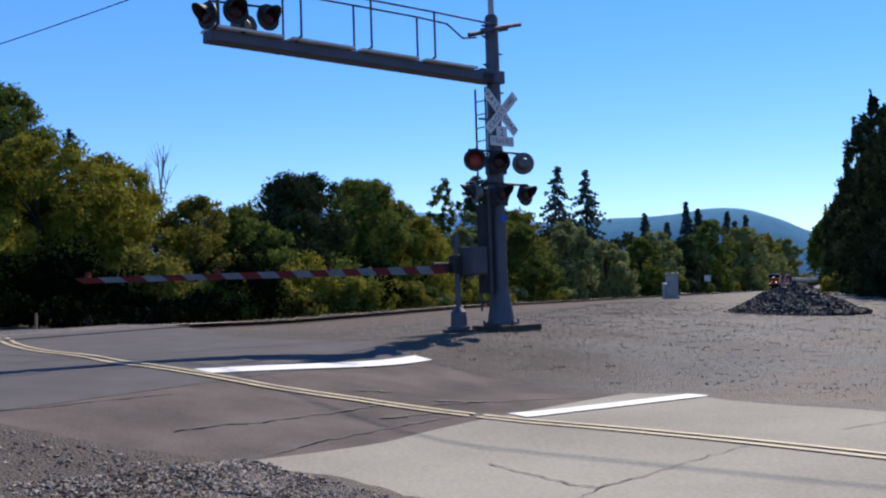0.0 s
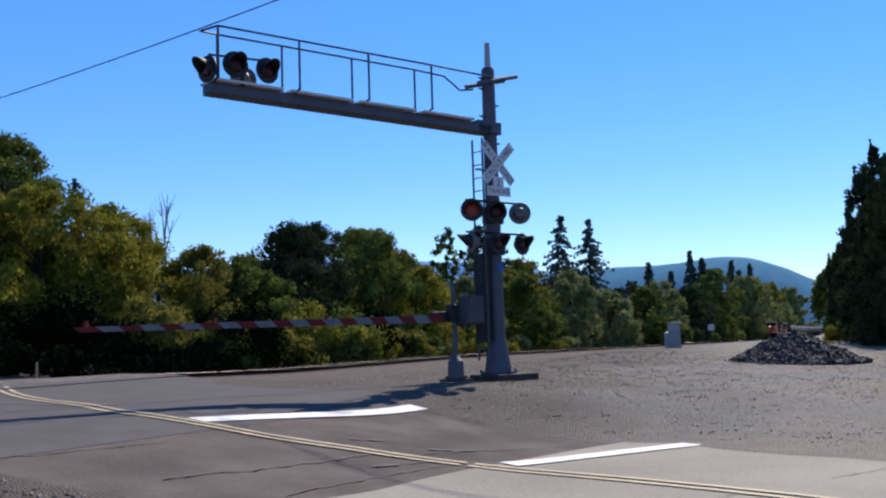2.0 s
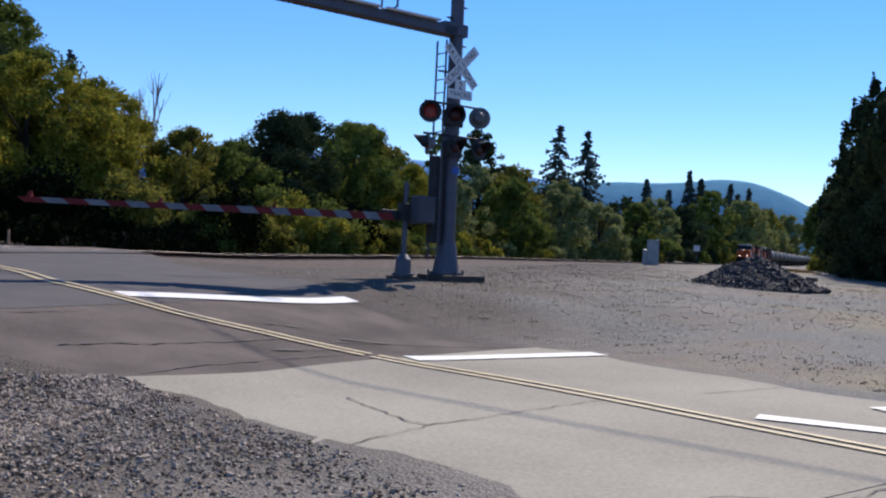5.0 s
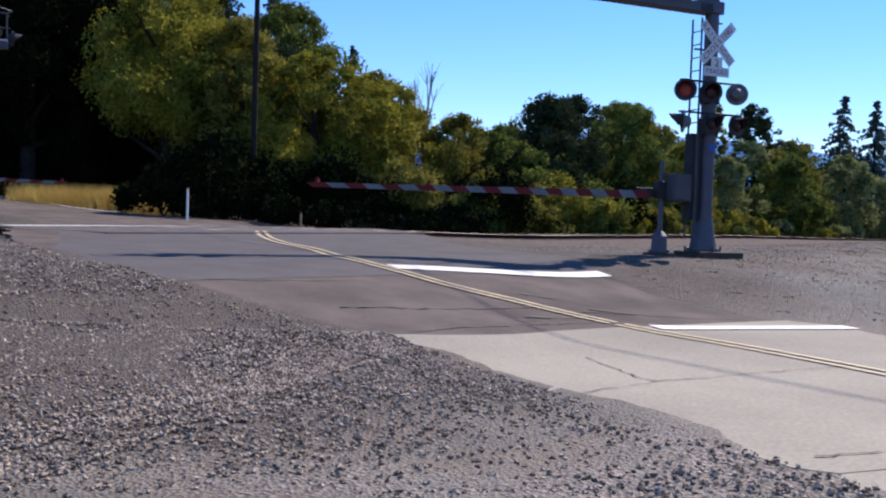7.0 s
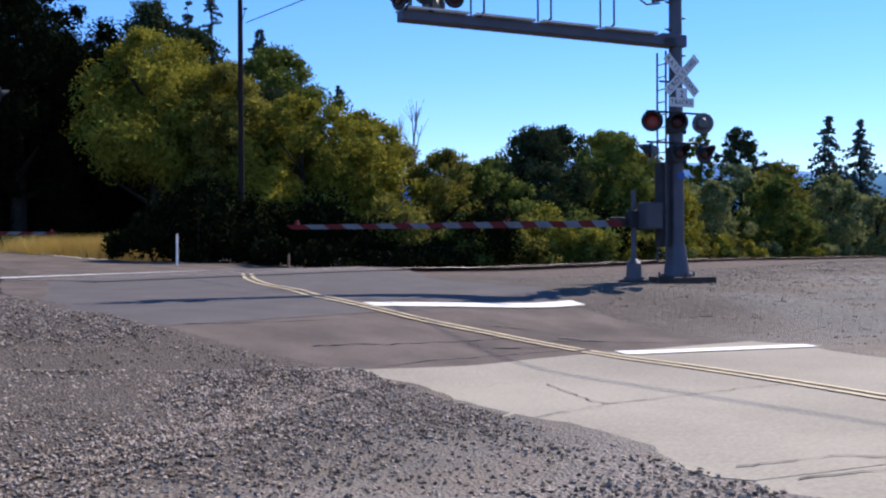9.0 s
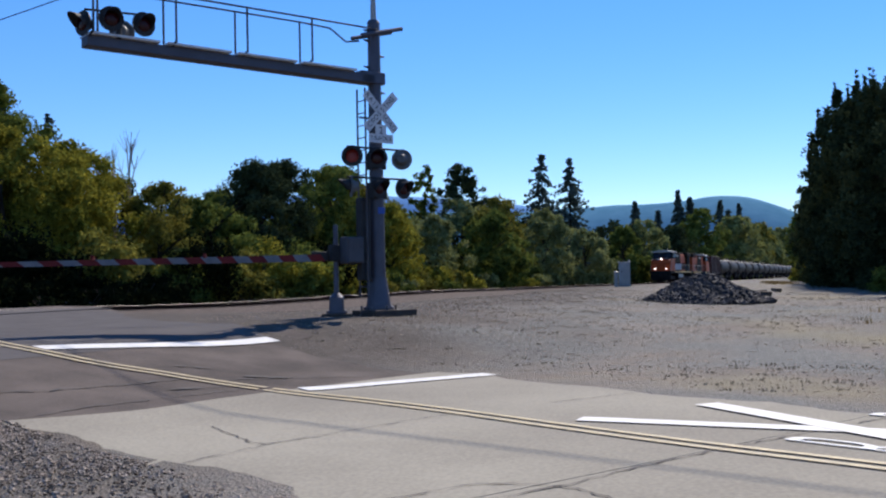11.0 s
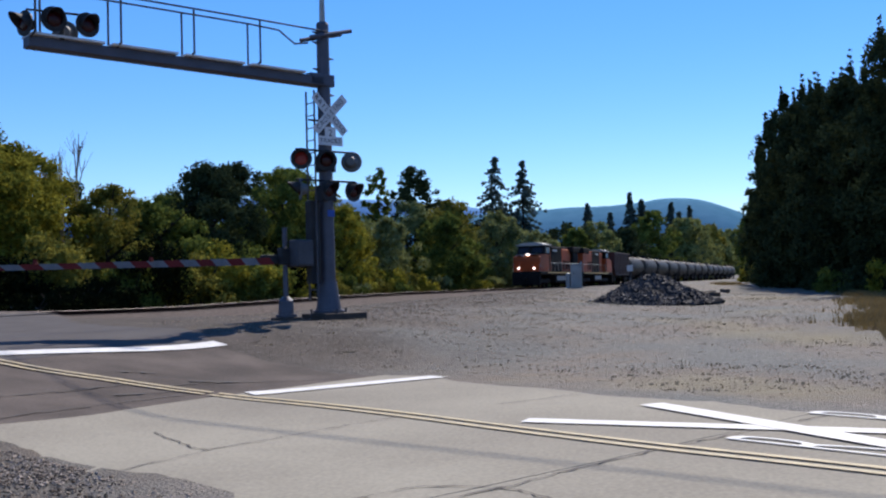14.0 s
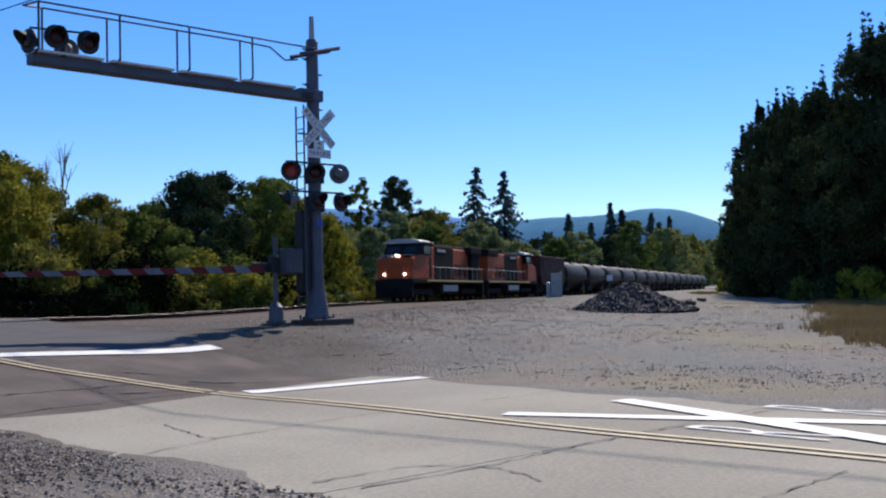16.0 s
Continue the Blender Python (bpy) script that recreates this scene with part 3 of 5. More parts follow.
def cantilever(m, label):
    root = empty("cantilever_signal", m, label, "crossing signal", "cantilever signals at the crossing")
    Z = Vector((0, 0, 1))
    bm = bmesh.new()
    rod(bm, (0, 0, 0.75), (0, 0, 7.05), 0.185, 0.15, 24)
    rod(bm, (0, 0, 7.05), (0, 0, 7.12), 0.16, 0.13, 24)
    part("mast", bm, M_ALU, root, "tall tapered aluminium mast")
    bm = rodm((0, 0, 7.12), (0, 0, 7.72), 0.075, 0.06, 12)
    part("mast_top_pipe", bm, M_CASE, root, "short pale pipe on the mast top")
    bm = bmesh.new()
    rod(bm, (0, 0, 0.10), (0, 0, 0.8), 0.31, 0.205, 24)
    rod(bm, (0, 0, 0.04), (0, 0, 0.10), 0.38, 0.38, 24)
    part("mast_base", bm, M_ALU, root, "flared cast base of the mast")
    for k in range(4):
        a = radians(45 + 90 * k)
        part("anchor_bolt", rodm((0.46 * math.cos(a), 0.46 * math.sin(a), -0.05), (0.46 * math.cos(a), 0.46 * math.sin(a), 0.14), 0.025, n=8), M_STEEL, root)
    part("foundation", boxm(-0.80, 0.46, -0.5, 0.5, -0.45, 0.03, 0.03, frame_of((0, 0, 0), U, Z)), M_TIE, root, "dark low foundation under the mast")
    # arm: a beam in four lengths under a walkway
    a, b = Vector((0, 0, 5.68)) + U * 0.1, Vector((0, 0, 5.73)) + U * 7.12
    d = (b - a).normalized()
    fm = frame_of((a + b) / 2, d, N.cross(d) * -1 if N.cross(d).z < 0 else N.cross(d))
    L = (b - a).length
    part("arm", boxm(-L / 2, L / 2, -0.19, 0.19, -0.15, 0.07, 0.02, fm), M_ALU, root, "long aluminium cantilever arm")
    for i in range(4):
        x0 = -L / 2 + 0.62 + i * 1.64
        # Sun glint along the plates is put into their white.
        part("walkway_plate", boxm(x0, x0 + 1.46, -0.32, 0.32, 0.073, 0.12, 0.006, fm), M_SIGN, root, "walkway grating on the arm, whitened for sun glint")
    part("arm_bracket", boxm(-0.2, 0.5, -0.19, 0.19, -0.15, 0.14, 0.02, frame_of((0, 0, 5.68), d, fm.col[2].xyz)), M_ALU, root, "bolted clamp joining arm and mast")
    for side, along, top in ((-0.4, (7.08, 5.33, 3.67, 2.01), 6.81), (0.4, (6.7, 5.26, 3.55, 1.86), 6.91)):
        tops = []
        for o in along:
            p = U * o + N * side + Z * 5.82
            q = Vector((p.x, p.y, top))
            part("handrail_post", rodm(p, q, 0.024, n=8), M_STEEL, root)
            part("post_bracket", rodm(p - N * side * 0.5 - Z * 0.04, p + Z * 0.03, 0.022, n=8), M_STEEL, root)
            tops.append(q)
        bm = bmesh.new()
        for p, q in zip(tops[:-1], tops[1:]):
            rod(bm, p, q, 0.022, n=8)
        if side < 0:
            rod(bm, tops[-1], Z * 6.86 - N * 0.2, 0.022, n=8)
            rod(bm, tops[0], U * 7.22 + N * 0.05 + Z * 6.8, 0.022, n=8)
            rod(bm, U * 7.22 + N * 0.05 + Z * 6.8, U * 6.7 + N * 0.4 + Z * 6.91, 0.022, n=8)
        else:
            bend = U * 1.0 + N * 0.4 + Z * 6.88
            dip = U * 0.62 + N * 0.3 + Z * 6.58
            rod(bm, tops[-1], bend, 0.022, n=8)
            rod(bm, bend, dip, 0.022, n=8)
            rod(bm, dip, U * 0.3 + N * 0.2 + Z * 6.62, 0.022, n=8)
        part("handrail", bm, M_STEEL, root, "thin tubular walkway handrail")
    bm = bmesh.new()
    rod(bm, Vector((0, 0, 6.66)) + U * 0.5 - N * 0.22, Vector((0, 0, 6.97)) - U * 0.7 - N * 0.22, 0.05, n=10)
    rod(bm, Vector((0, 0, 6.66)) + U * 0.5 + N * 0.22, Vector((0, 0, 6.97)) - U * 0.7 + N * 0.22, 0.05, n=10)
    part("mast_clamp", bm, M_ALU, root, "grey clamp bars round the mast")
    for i, z in enumerate((5.35, 5.95, 6.25, 6.6, 5.6, 6.85)):
        s = 1 if i % 2 else -1
        part("step_peg", rodm(Vector((0, 0, z)) + U * s * 0.14, Vector((0, 0, z + 0.01)) + U * s * 0.31, 0.045, 0.012, 8), M_STEEL, root)
    # lamps over the road
    for o, z, f, hood in ((6.68, 6.15, -N + U * 0.1, True), (6.0, 6.13, -N - U * 0.1, True), (7.25, 5.98, U - N * 0.25, True), (6.3, 6.0, N - U * 0.5, False)):
        lamp_head(root, U * o + Z * z - N * (0.3 if hood else -0.1), f, False, hood)
    p, q = U * 7.2 + Z * 6.28 - N * 0.24, U * 6.0 + Z * 6.34 - N * 0.24
    bm = rodm(p, q, 0.024, n=8)
    rod(bm, U * 6.5 + Z * 5.78 - N * 0.24, U * 6.5 + Z * 6.33 - N * 0.24, 0.05, n=10)
    part("lamp_crossarm", bm, M_BLACK, root, "black crossarm carrying the overhead lamps")
    # lamps on the mast
    R = -U
    for z, row in ((3.70, ((-0.92, -N + U * 0.75, True, True), (-0.2, -N + U * 0.55, False, True), (0.54, N - U * 0.9, False, False))), (2.98, ((-0.96, N * 0.5 + U, False, False), (-0.16, -N - U * 0.1, False, True), (0.57, -N - U * 0.1, False, True)))):
        bm = rodm(R * -0.98 - N * 0.2 + Z * (z + 0.24), R * 0.62 - N * 0.2 + Z * (z + 0.24), 0.026, n=8)
        part("lamp_crossarm", bm, M_BLACK, root)
        for o, f, lit, hood in row:
            lamp_head(root, R * o - N * 0.33 + Z * z, f, lit, hood)
        part("lamp_bracket", boxm(-0.2, 0.2, -0.16, 0.16, -0.3, 0.1, 0.02, frame_of(Z * (z + 0.05), R, Z)), M_BLACK, root)
    # crossbuck and count plate
    cb = Z * 4.84 - N * 0.23
    for k, (ang, word) in enumerate(((-45, "RAIL ROAD"), (45, "CROSSING"))):
        fm = frame_of(cb - N * 0.012 * k, R, -N) @ pose(0, 0, 0, 0, 0, ang)
        bl = part("crossbuck_blade", boxm(-0.62, 0.62, -0.115, 0.115, -0.004, 0.004, 0.0, fm), M_SIGN, root, "white crossbuck blade with black letters")
        text_part(word, 0.18, fm @ Matrix.Translation((0, 0, 0.006)), bl, M_BLACK)
    fm = frame_of(cb - Z * 0.61, R, -N)
    bm = boxm(-0.36, 0.36, -0.15, 0.07, -0.004, 0.004, 0.0, fm)
    box(bm, -0.16, 0.16, 0.07, 0.30, -0.004, 0.004, 0.0, fm)
    pl = part("count_plate", bm, M_SIGN, root, "white plate counting the tracks")
    text_part("2", 0.24, fm @ Matrix.Translation((0, 0.15, 0.006)), pl, M_BLACK)
    text_part("TRACKS", 0.145, fm @ Matrix.Translation((0, -0.04, 0.006)), pl, M_BLACK)
    part("blue_plate", boxm(-0.1, 0.1, -0.08, 0.08, 0.0, 0.008, 0.0, frame_of(Z * 2.44 - N * 0.185, R, -N)), M_BLUE, root, "small blue plate on the mast")
    # ladder
    for s in (-0.17, 0.17):
        part("ladder_rail", rodm(U * 0.42 + N * s + Z * 0.35, U * 0.41 + N * s + Z * 5.40, 0.024, n=8), M_STEEL, root)
    for i in range(16):
        z = 0.6 + 0.3 * i
        part("ladder_rung", rodm(U * 0.415 - N * 0.17 + Z * z, U * 0.415 + N * 0.17 + Z * z, 0.014, n=6), M_STEEL, root)
    for z in (0.8, 2.6, 4.7):
        part("ladder_bracket", boxm(0.1, 0.46, -0.03, 0.03, -0.02, 0.02, 0.0, frame_of(Z * z, U, Z)), M_STEEL, root)
    bm = boxm(-0.13, 0.13, -0.12, 0.12, 0.75, 2.75, 0.02, frame_of(U * 0.40 + N * 0.02, U, Z))
    part("cable_duct", bm, M_BLACK, root, "dark cable duct beside the mast")
    return root


cant = cantilever(pose(17.6, 7.5, 0.0), "aluminium cantilever signal with crossbuck and dark red lamps beside the road")
copy_thing(cant, pose(9.8, 34.4, 0.05, 0, 0, 180))


def crossing_gate(m, label):
    root = empty("crossing_gate", m, label, "crossing gate", "gates at the crossing")
    Z = Vector((0, 0, 1))
    bm = rodm((0, 0, 0.3), (0, 0, 2.1), 0.062, 0.058, 14)
    part("gate_post", bm, M_ALU, root, "aluminium gate post")
    bm = rodm((0, 0, 0.0), (0, 0, 0.36), 0.19, 0.17, 18)
    rod(bm, (0, 0, 0.36), (0, 0, 0.47), 0.17, 0.075, 18)
    rod(bm, (0, 0, -0.02), (0, 0, 0.04), 0.25, 0.25, 18)
    part("post_base", bm, M_ALU, root, "cast junction base of the gate post")
    part("foundation", boxm(-0.27, 0.27, -0.27, 0.27, -0.45, -0.03, 0.02, frame_of((0, 0, 0), U, Z)), M_TIE, root)
    bx = part("mechanism_box", boxm(-0.30, 0.18, -0.42, -0.06, 1.17, 1.80, 0.03, frame_of((0, 0, 0), -U, Z) @ pose(0.36, 0, 0)), M_STEEL, root, "grey gate mechanism box")
    part("box_lid", boxm(-0.27, 0.15, -0.44, -0.42, 1.21, 1.76, 0.008, frame_of((0, 0, 0), -U, Z) @ pose(0.36, 0, 0)), M_STEEL, bx)
    part("box_clamp", boxm(-0.16, 0.12, -0.1, 0.1, 1.22, 1.62, 0.02, frame_of((0, 0, 0), -U, Z)), M_BLACK, root)
    part("counterweight", boxm(0.12, 0.62, 0.08, 0.2, 1.15, 1.55, 0.03, frame_of((0, 0, 0), -U, Z)), M_BLACK, root, "black counterweight plates")
    part("arm_hub", boxm(-0.62, 0.2, 0.06, 0.13, 1.24, 1.46, 0.02, frame_of((0, 0, 0), -U, Z)), M_BLACK, root, "black arm support")
    n, length = 21, 8.0
    for i in range(n):
        x0, x1 = 0.45 + length * i / n, 0.45 + length * (i + 1) / n
        h0, h1 = 0.085 - 0.04 * i / n, 0.085 - 0.04 * (i + 1) / n
        lean = 0.07
        z0, z1 = 1.31 - 0.013 * x0, 1.31 - 0.013 * x1
        vs = []
        for y in (-0.022, 0.022):
            for x, z in ((x0 - lean, z0 - h0), (x1 - lean, z1 - h1), (x1 + lean, z1 + h1), (x0 + lean, z0 + h0)):
                p = U * x + N * (y - 0.12) + Z * z
                vs.append(tuple(p))
        fs = [(0, 1, 2, 3), (7, 6, 5, 4), (0, 4, 5, 1), (1, 5, 6, 2), (2, 6, 7, 3), (3, 7, 4, 0)]
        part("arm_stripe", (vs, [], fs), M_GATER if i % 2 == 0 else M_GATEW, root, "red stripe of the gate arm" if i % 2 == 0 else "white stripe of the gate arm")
    for x in (8.3, 5.9, 3.45):
        bm = rodm(U * x - N * 0.12 + Z * (1.36 - 0.013 * x), U * x - N * 0.12 + Z * (1.46 - 0.013 * x), 0.04, 0.036, 12)
        box(bm, -0.05, 0.05, -0.035, 0.035, -0.02, 0.02, 0.0, Matrix.Translation(U * x - N * 0.12 + Z * (1.38 - 0.013 * x)))
        part("arm_lamp", bm, M_GATER, root, "small red lamp on the gate arm")
    return root


gate = crossing_gate(pose(16.85, 8.3, 0.0), "lowered red and white striped crossing gate")
copy_thing(gate, pose(9.85, 33.55, 0.1, 0, 0, 180))


# ---- trackside and roadside things ----
def relay_case(x, y):
    z = ground_z(x, y)
    root = empty("relay_case", pose(x, y, z, 0, 0, 8), "pale grey metal relay case beside the track", "relay case")
    part("case_body", boxm(-0.38, 0.38, -0.36, 0.36, 0.1, 1.55, 0.03), M_CASE, root)
    part("case_roof", boxm(-0.42, 0.42, -0.4, 0.4, 1.55, 1.61, 0.02), M_CASE, root)
    d = part("case_door", boxm(-0.40, -0.38, -0.30, 0.30, 0.2, 1.48, 0.005), M_CASE, root)
    part("door_handle", boxm(-0.43, -0.40, 0.18, 0.22, 0.9, 1.05, 0.005), M_STEEL, d)
    part("case_base", boxm(-0.45, 0.45, -0.42, 0.42, -0.1, 0.1, 0.02), M_FOUND, root)
    part("vent_pipe", rodm((-0.3, -0.3, 1.61), (-0.3, -0.3, 1.75), 0.05, n=10), M_CASE, root)


relay_case(61.0, 5.7)


def small_post(x, y, h, r, material, label, cat="post", cap=None):
    z = ground_z(x, y)
    root = empty("marker_post", pose(x, y, z), label, cat)
    part("post_shaft", rodm((0, 0, -0.2), (0, 0, h), r, r * 0.9, 10), material, root)
    part("post_cap", rodm((0, 0, h), (0, 0, h + 0.05), r * 1.05, r * 0.5, 10), cap or material, root)


small_post(59.6, 6.1, 0.95, 0.14, M_CASE, "short pale vent post beside the relay case")
small_post(24.9, 31.25, 1.3, 0.05, M_POST, "slim white marker post beyond the track", cap=M_POSTB)
small_post(25.3, 25.6, 0.85, 0.05, M_POSTB, "short brown marker post beyond the track", cap=M_POSTB)


def trackside_sign(x, y):
    root = empty("trackside_sign", pose(x, y, ground_z(x, y), 0, 0, 5), "small white trackside sign on a thin post", "sign")
    part("post", rodm((0, 0, -0.2), (0, 0, 1.9), 0.035, n=8), M_STEEL, root)
    part("sign_plate", boxm(-0.06, -0.04, -0.3, 0.3, 1.35, 1.95, 0.005), M_SIGN, root, "plain white square plate")


trackside_sign(100.0, 4.0)


def utility_pole(x, y, h):
    z = ground_z(x, y)
    root = empty("utility_pole", pose(x, y, z), "dark weathered wooden utility pole", "utility pole")
    part("pole", rodm((0, 0, -0.5), (0, 0, h), 0.17, 0.12, 14), M_WOOD, root)
    part("insulator", rodm((0.12, -0.1, h - 0.75), (0.26, -0.22, h - 0.72), 0.05, n=8), M_STEEL, root)
    part("crossarm_brace", rodm((0.0, -0.12, h - 1.4), (0.2, -0.2, h - 0.7), 0.02, n=6), M_STEEL, root)
    return root


utility_pole(32.7, 34.6, 13.4)


def overhead_wire():
    c = bpy.data.curves.new("wire", "CURVE")
    c.dimensions, c.bevel_depth = "3D", 0.022
    s = c.splines.new("POLY")
    n = 40
    s.points.add(n)
    for i in range(n + 1):
        k = 3.6 * i / n
        s.points[i].co = (32.9 - 5.0 * k, 34.4 - 12.1 * k, 12.1 - 0.05 * k + 0.15 * k * k, 1)
    ob = new("overhead_wire", c)
    c.materials.append(M_BLACK)
    tagged(ob, "thin black overhead wire from the wooden pole", "wire")


overhead_wire()


def stones(name, spots, lo, hi, material, seed, label, category, squash=0.7):
    """Many small angular stones in one mesh: spots are (x, y, z)."""
    rnd = np.random.RandomState(seed)
    n = len(spots)
    base = np.array([(1, 0, 0), (-1, 0, 0), (0, 1, 0), (0, -1, 0), (0, 0, 1), (0, 0, -1)], float)
    tri = np.array([(0, 2, 4), (2, 1, 4), (1, 3, 4), (3, 0, 4), (2, 0, 5), (1, 2, 5), (3, 1, 5), (0, 3, 5)])
    size = rnd.uniform(lo, hi, (n, 1, 1)) * rnd.uniform(0.6, 1.3, (n, 6, 1))
    v = base[None] * size
    a = rnd.uniform(0, 6.28, (3, n))
    for ax in range(3):
        i, j = (ax + 1) % 3, (ax + 2) % 3
        c, s = np.cos(a[ax])[:, None], np.sin(a[ax])[:, None]
        v[:, :, i], v[:, :, j] = v[:, :, i] * c - v[:, :, j] * s, v[:, :, i] * s + v[:, :, j] * c
    v[:, :, 2] *= squash
    v += np.array(spots)[:, None]
    f = tri[None] + (np.arange(n) * 6)[:, None, None]
    ob = part(name, (v.reshape(-1, 3).tolist(), [], f.reshape(-1, 3).tolist()), material)
    return tagged(ob, label, category, kind="stuff")


def build_stones():
    rnd = random.Random(8)
    spots = []
    while len(spots) < 46000:
        t = rnd.uniform(2.2, 12.5)
        c, d, r = road_frame(t)
        h = half_at(t)[0]
        v = -h + 0.08 - abs(rnd.gauss(0, 1)) * 4.2
        p = c + r * v
        if noise.noise((p.x * 0.42 + p.y * 0.1, p.y * 0.42, 7.0)) < rnd.uniform(-0.85, 0.2):
            continue
        spots.append((p.x, p.y, ground_z(p.x, p.y) + 0.012 + (0.02 if v > -h - 0.7 else 0.0)))
    stones("loose_gravel", spots, 0.008, 0.028, M_STONE, 1, "loose grey and brown gravel on the verge", "gravel")
    spots = []
    while len(spots) < 12000:
        x, y = 6 + 34 * rnd.random() ** 1.3, rnd.uniform(-7, 12)
        v, half = road_side(x, y)
        if abs(v) < half - 0.1 or noise.noise((x * 0.3, y * 0.3, 3.0)) < rnd.uniform(-0.6, 0.4):
            continue
        spots.append((x, y, ground_z(x, y) + 0.012))
    stones("loose_gravel", spots, 0.008, 0.028, M_STONE, 2, "scattered pale gravel on the open lot", "gravel", 0.4)


build_stones()


def gravel_heap(cx, cy, r, h):
    rnd = random.Random(4)
    n, m, vs, fs = 40, 14, [], []
    zb = ground_z(cx, cy)

    def top(x, y):
        q = math.hypot(x / r, y / (r * 0.8))
        w = 0.10 * noise.noise((x * 1.3, y * 1.3, 9.0))
        return zb - 0.05 + h * max(0.0, 1 - q ** 1.25) * (1 + w * 1.5) + w * 0.5

    for i in range(m + 1):
        for j in range(n):
            a, q = 2 * math.pi * j / n, r * 1.05 * i / m
            x, y = q * math.cos(a), q * 0.8 * math.sin(a)
            vs.append((cx + x, cy + y, top(x, y) - 0.03))
    fs = [(i * n + j, i * n + (j + 1) % n, (i + 1) * n + (j + 1) % n, (i + 1) * n + j) for i in range(m) for j in range(n)]
    spots = []
    for _ in range(4200):
        a, q = rnd.uniform(0, 6.28), r * 1.06 * math.sqrt(rnd.random())
        x, y = q * math.cos(a), q * 0.8 * math.sin(a)
        spots.append((cx + x, cy + y, max(top(x, y), zb)))
    heap = stones("gravel_heap", spots, 0.06, 0.14, M_PILE, 5, "heap of dark crushed rock on the gravel lot", "gravel heap", 0.9)
    part("heap_core", (vs, [], fs), M_PILE, heap)


gravel_heap(34.0, 0.15, 3.0, 1.06)


def timber(x, y, length, turn, label="old dark railway tie lying on the gravel"):
    ob = part("old_tie", boxm(-length / 2, length / 2, -0.13, 0.13, 0, 0.19, 0.015), M_TIE)
    ob.matrix_world = pose(x, y, ground_z(x, y) - 0.01, 0, 0, turn)
    tagged(ob, label, "railway tie", "old ties")


for x, y, l, a in ((43.0, -1.9, 2.5, -8), (45.0, -2.3, 2.6, 12), (47.5, -2.1, 2.6, -20), (53.0, -3.3, 2.5, 4)):
    timber(x, y, l, a)


# ---- trees ----
def leaf_cloud(centres, radii, counts, size, seed, droop=0.0):
    """Small pointed leaves scattered in and on clumps, with larger ones deep inside to block light."""
    rnd = np.random.RandomState(seed)
    c = np.repeat(np.array(centres, float), counts, 0)
    r = np.repeat(np.array(radii, float), counts)[:, None]
    n = len(c)
    v = rnd.normal(size=(n, 3))
    v /= np.linalg.norm(v, axis=1)[:, None]
    p = c + v * r * (0.45 + 0.6 * rnd.random_sample((n, 1)) ** 0.7) * np.array([1, 1, 0.85])
    p[:, 2] -= droop * rnd.random_sample(n) * r[:, 0]
    a = rnd.normal(size=(n, 3)) + v * 0.6
    a[:, 2] -= 0.3 + droop
    a /= np.linalg.norm(a, axis=1)[:, None]
    b = np.cross(a, rnd.normal(size=(n, 3)) + 0.01)
    b /= np.linalg.norm(b, axis=1)[:, None]
    s = size * rnd.uniform(0.6, 1.35, (n, 1))
    # Outsized inner leaves are added to darken the crown.
    inner = rnd.random_sample(n) < 0.12
    p[inner] = c[inner] + (p[inner] - c[inner]) * 0.5
    s[inner] *= 2.4
    tri = np.stack([p + a * s, p - a * s * 0.6 - b * s * 0.6, p - a * s * 0.6 + b * s * 0.6], 1)
    f = np.arange(3 * n).reshape(-1, 3)
    return tri.reshape(-1, 3).tolist(), [], f.tolist()


def trunk_mesh(h, r, limbs, rnd, spread):
    bm = bmesh.new()
    p = Vector((0, 0, -0.4))
    for k in range(4):
        q = Vector((rnd.uniform(-0.2, 0.2), rnd.uniform(-0.2, 0.2), h * (k + 1) / 4))
        rod(bm, p, q, r * (1 - 0.2 * k), r * (0.8 - 0.2 * k), 8, cap=False)
        p = q
    for _ in range(limbs):
        z = h * rnd.uniform(0.25, 0.85)
        a = rnd.uniform(0, 6.28)
        q = Vector((math.cos(a) * spread, math.sin(a) * spread, z + spread * rnd.uniform(0.4, 0.9)))
        rod(bm, (0, 0, z), q, r * 0.4, r * 0.1, 6, cap=False)
    return bm


def broadleaf(x, y, top, width, material, seed, label, low=0.08, dist=60.0, droop=0.0, dense=1.0, group="trees behind the track", clump=0.8):
    rnd = random.Random(seed)
    z0 = ground_z(x, y)
    h = top - z0
    root = empty("tree", pose(x, y, z0, 0, 0, rnd.uniform(0, 360)), label, "tree", group)
    part("trunk", trunk_mesh(h * 0.75, 0.03 * h, 6, rnd, width * 0.3), M_BARK, root)
    cs, rs, ns = [], [], []
    size = max(0.09, dist * 0.00175)
    k = int((55 if width < 6 else 72) * dense / clump ** 2)
    for i in range(k):
        u = rnd.random()
        a = rnd.uniform(0, 6.28)
        f = 1 - abs(u - 0.42) ** 2 * 2.4                      # widest below the middle
        f = max(0.18, f) * rnd.uniform(0.55, 1.0) * (1 + 0.22 * math.sin(3 * a + seed))
        if rnd.random() < 0.25:
            f *= 0.5
        rr = rnd.uniform(0.08, 0.21) * clump * min(width, h) * (1.15 - 0.5 * u)
        cs.append((math.cos(a) * f * width * 0.46, math.sin(a) * f * width * 0.46, h * (low + (0.97 - low) * u) - rr * 0.5))
        rs.append(rr)
        ns.append(int(max(30, min(620, (rr / size) ** 2 * 4.1))))
    part("crown", leaf_cloud(cs, rs, ns, size, seed, droop), material, root)
    return root


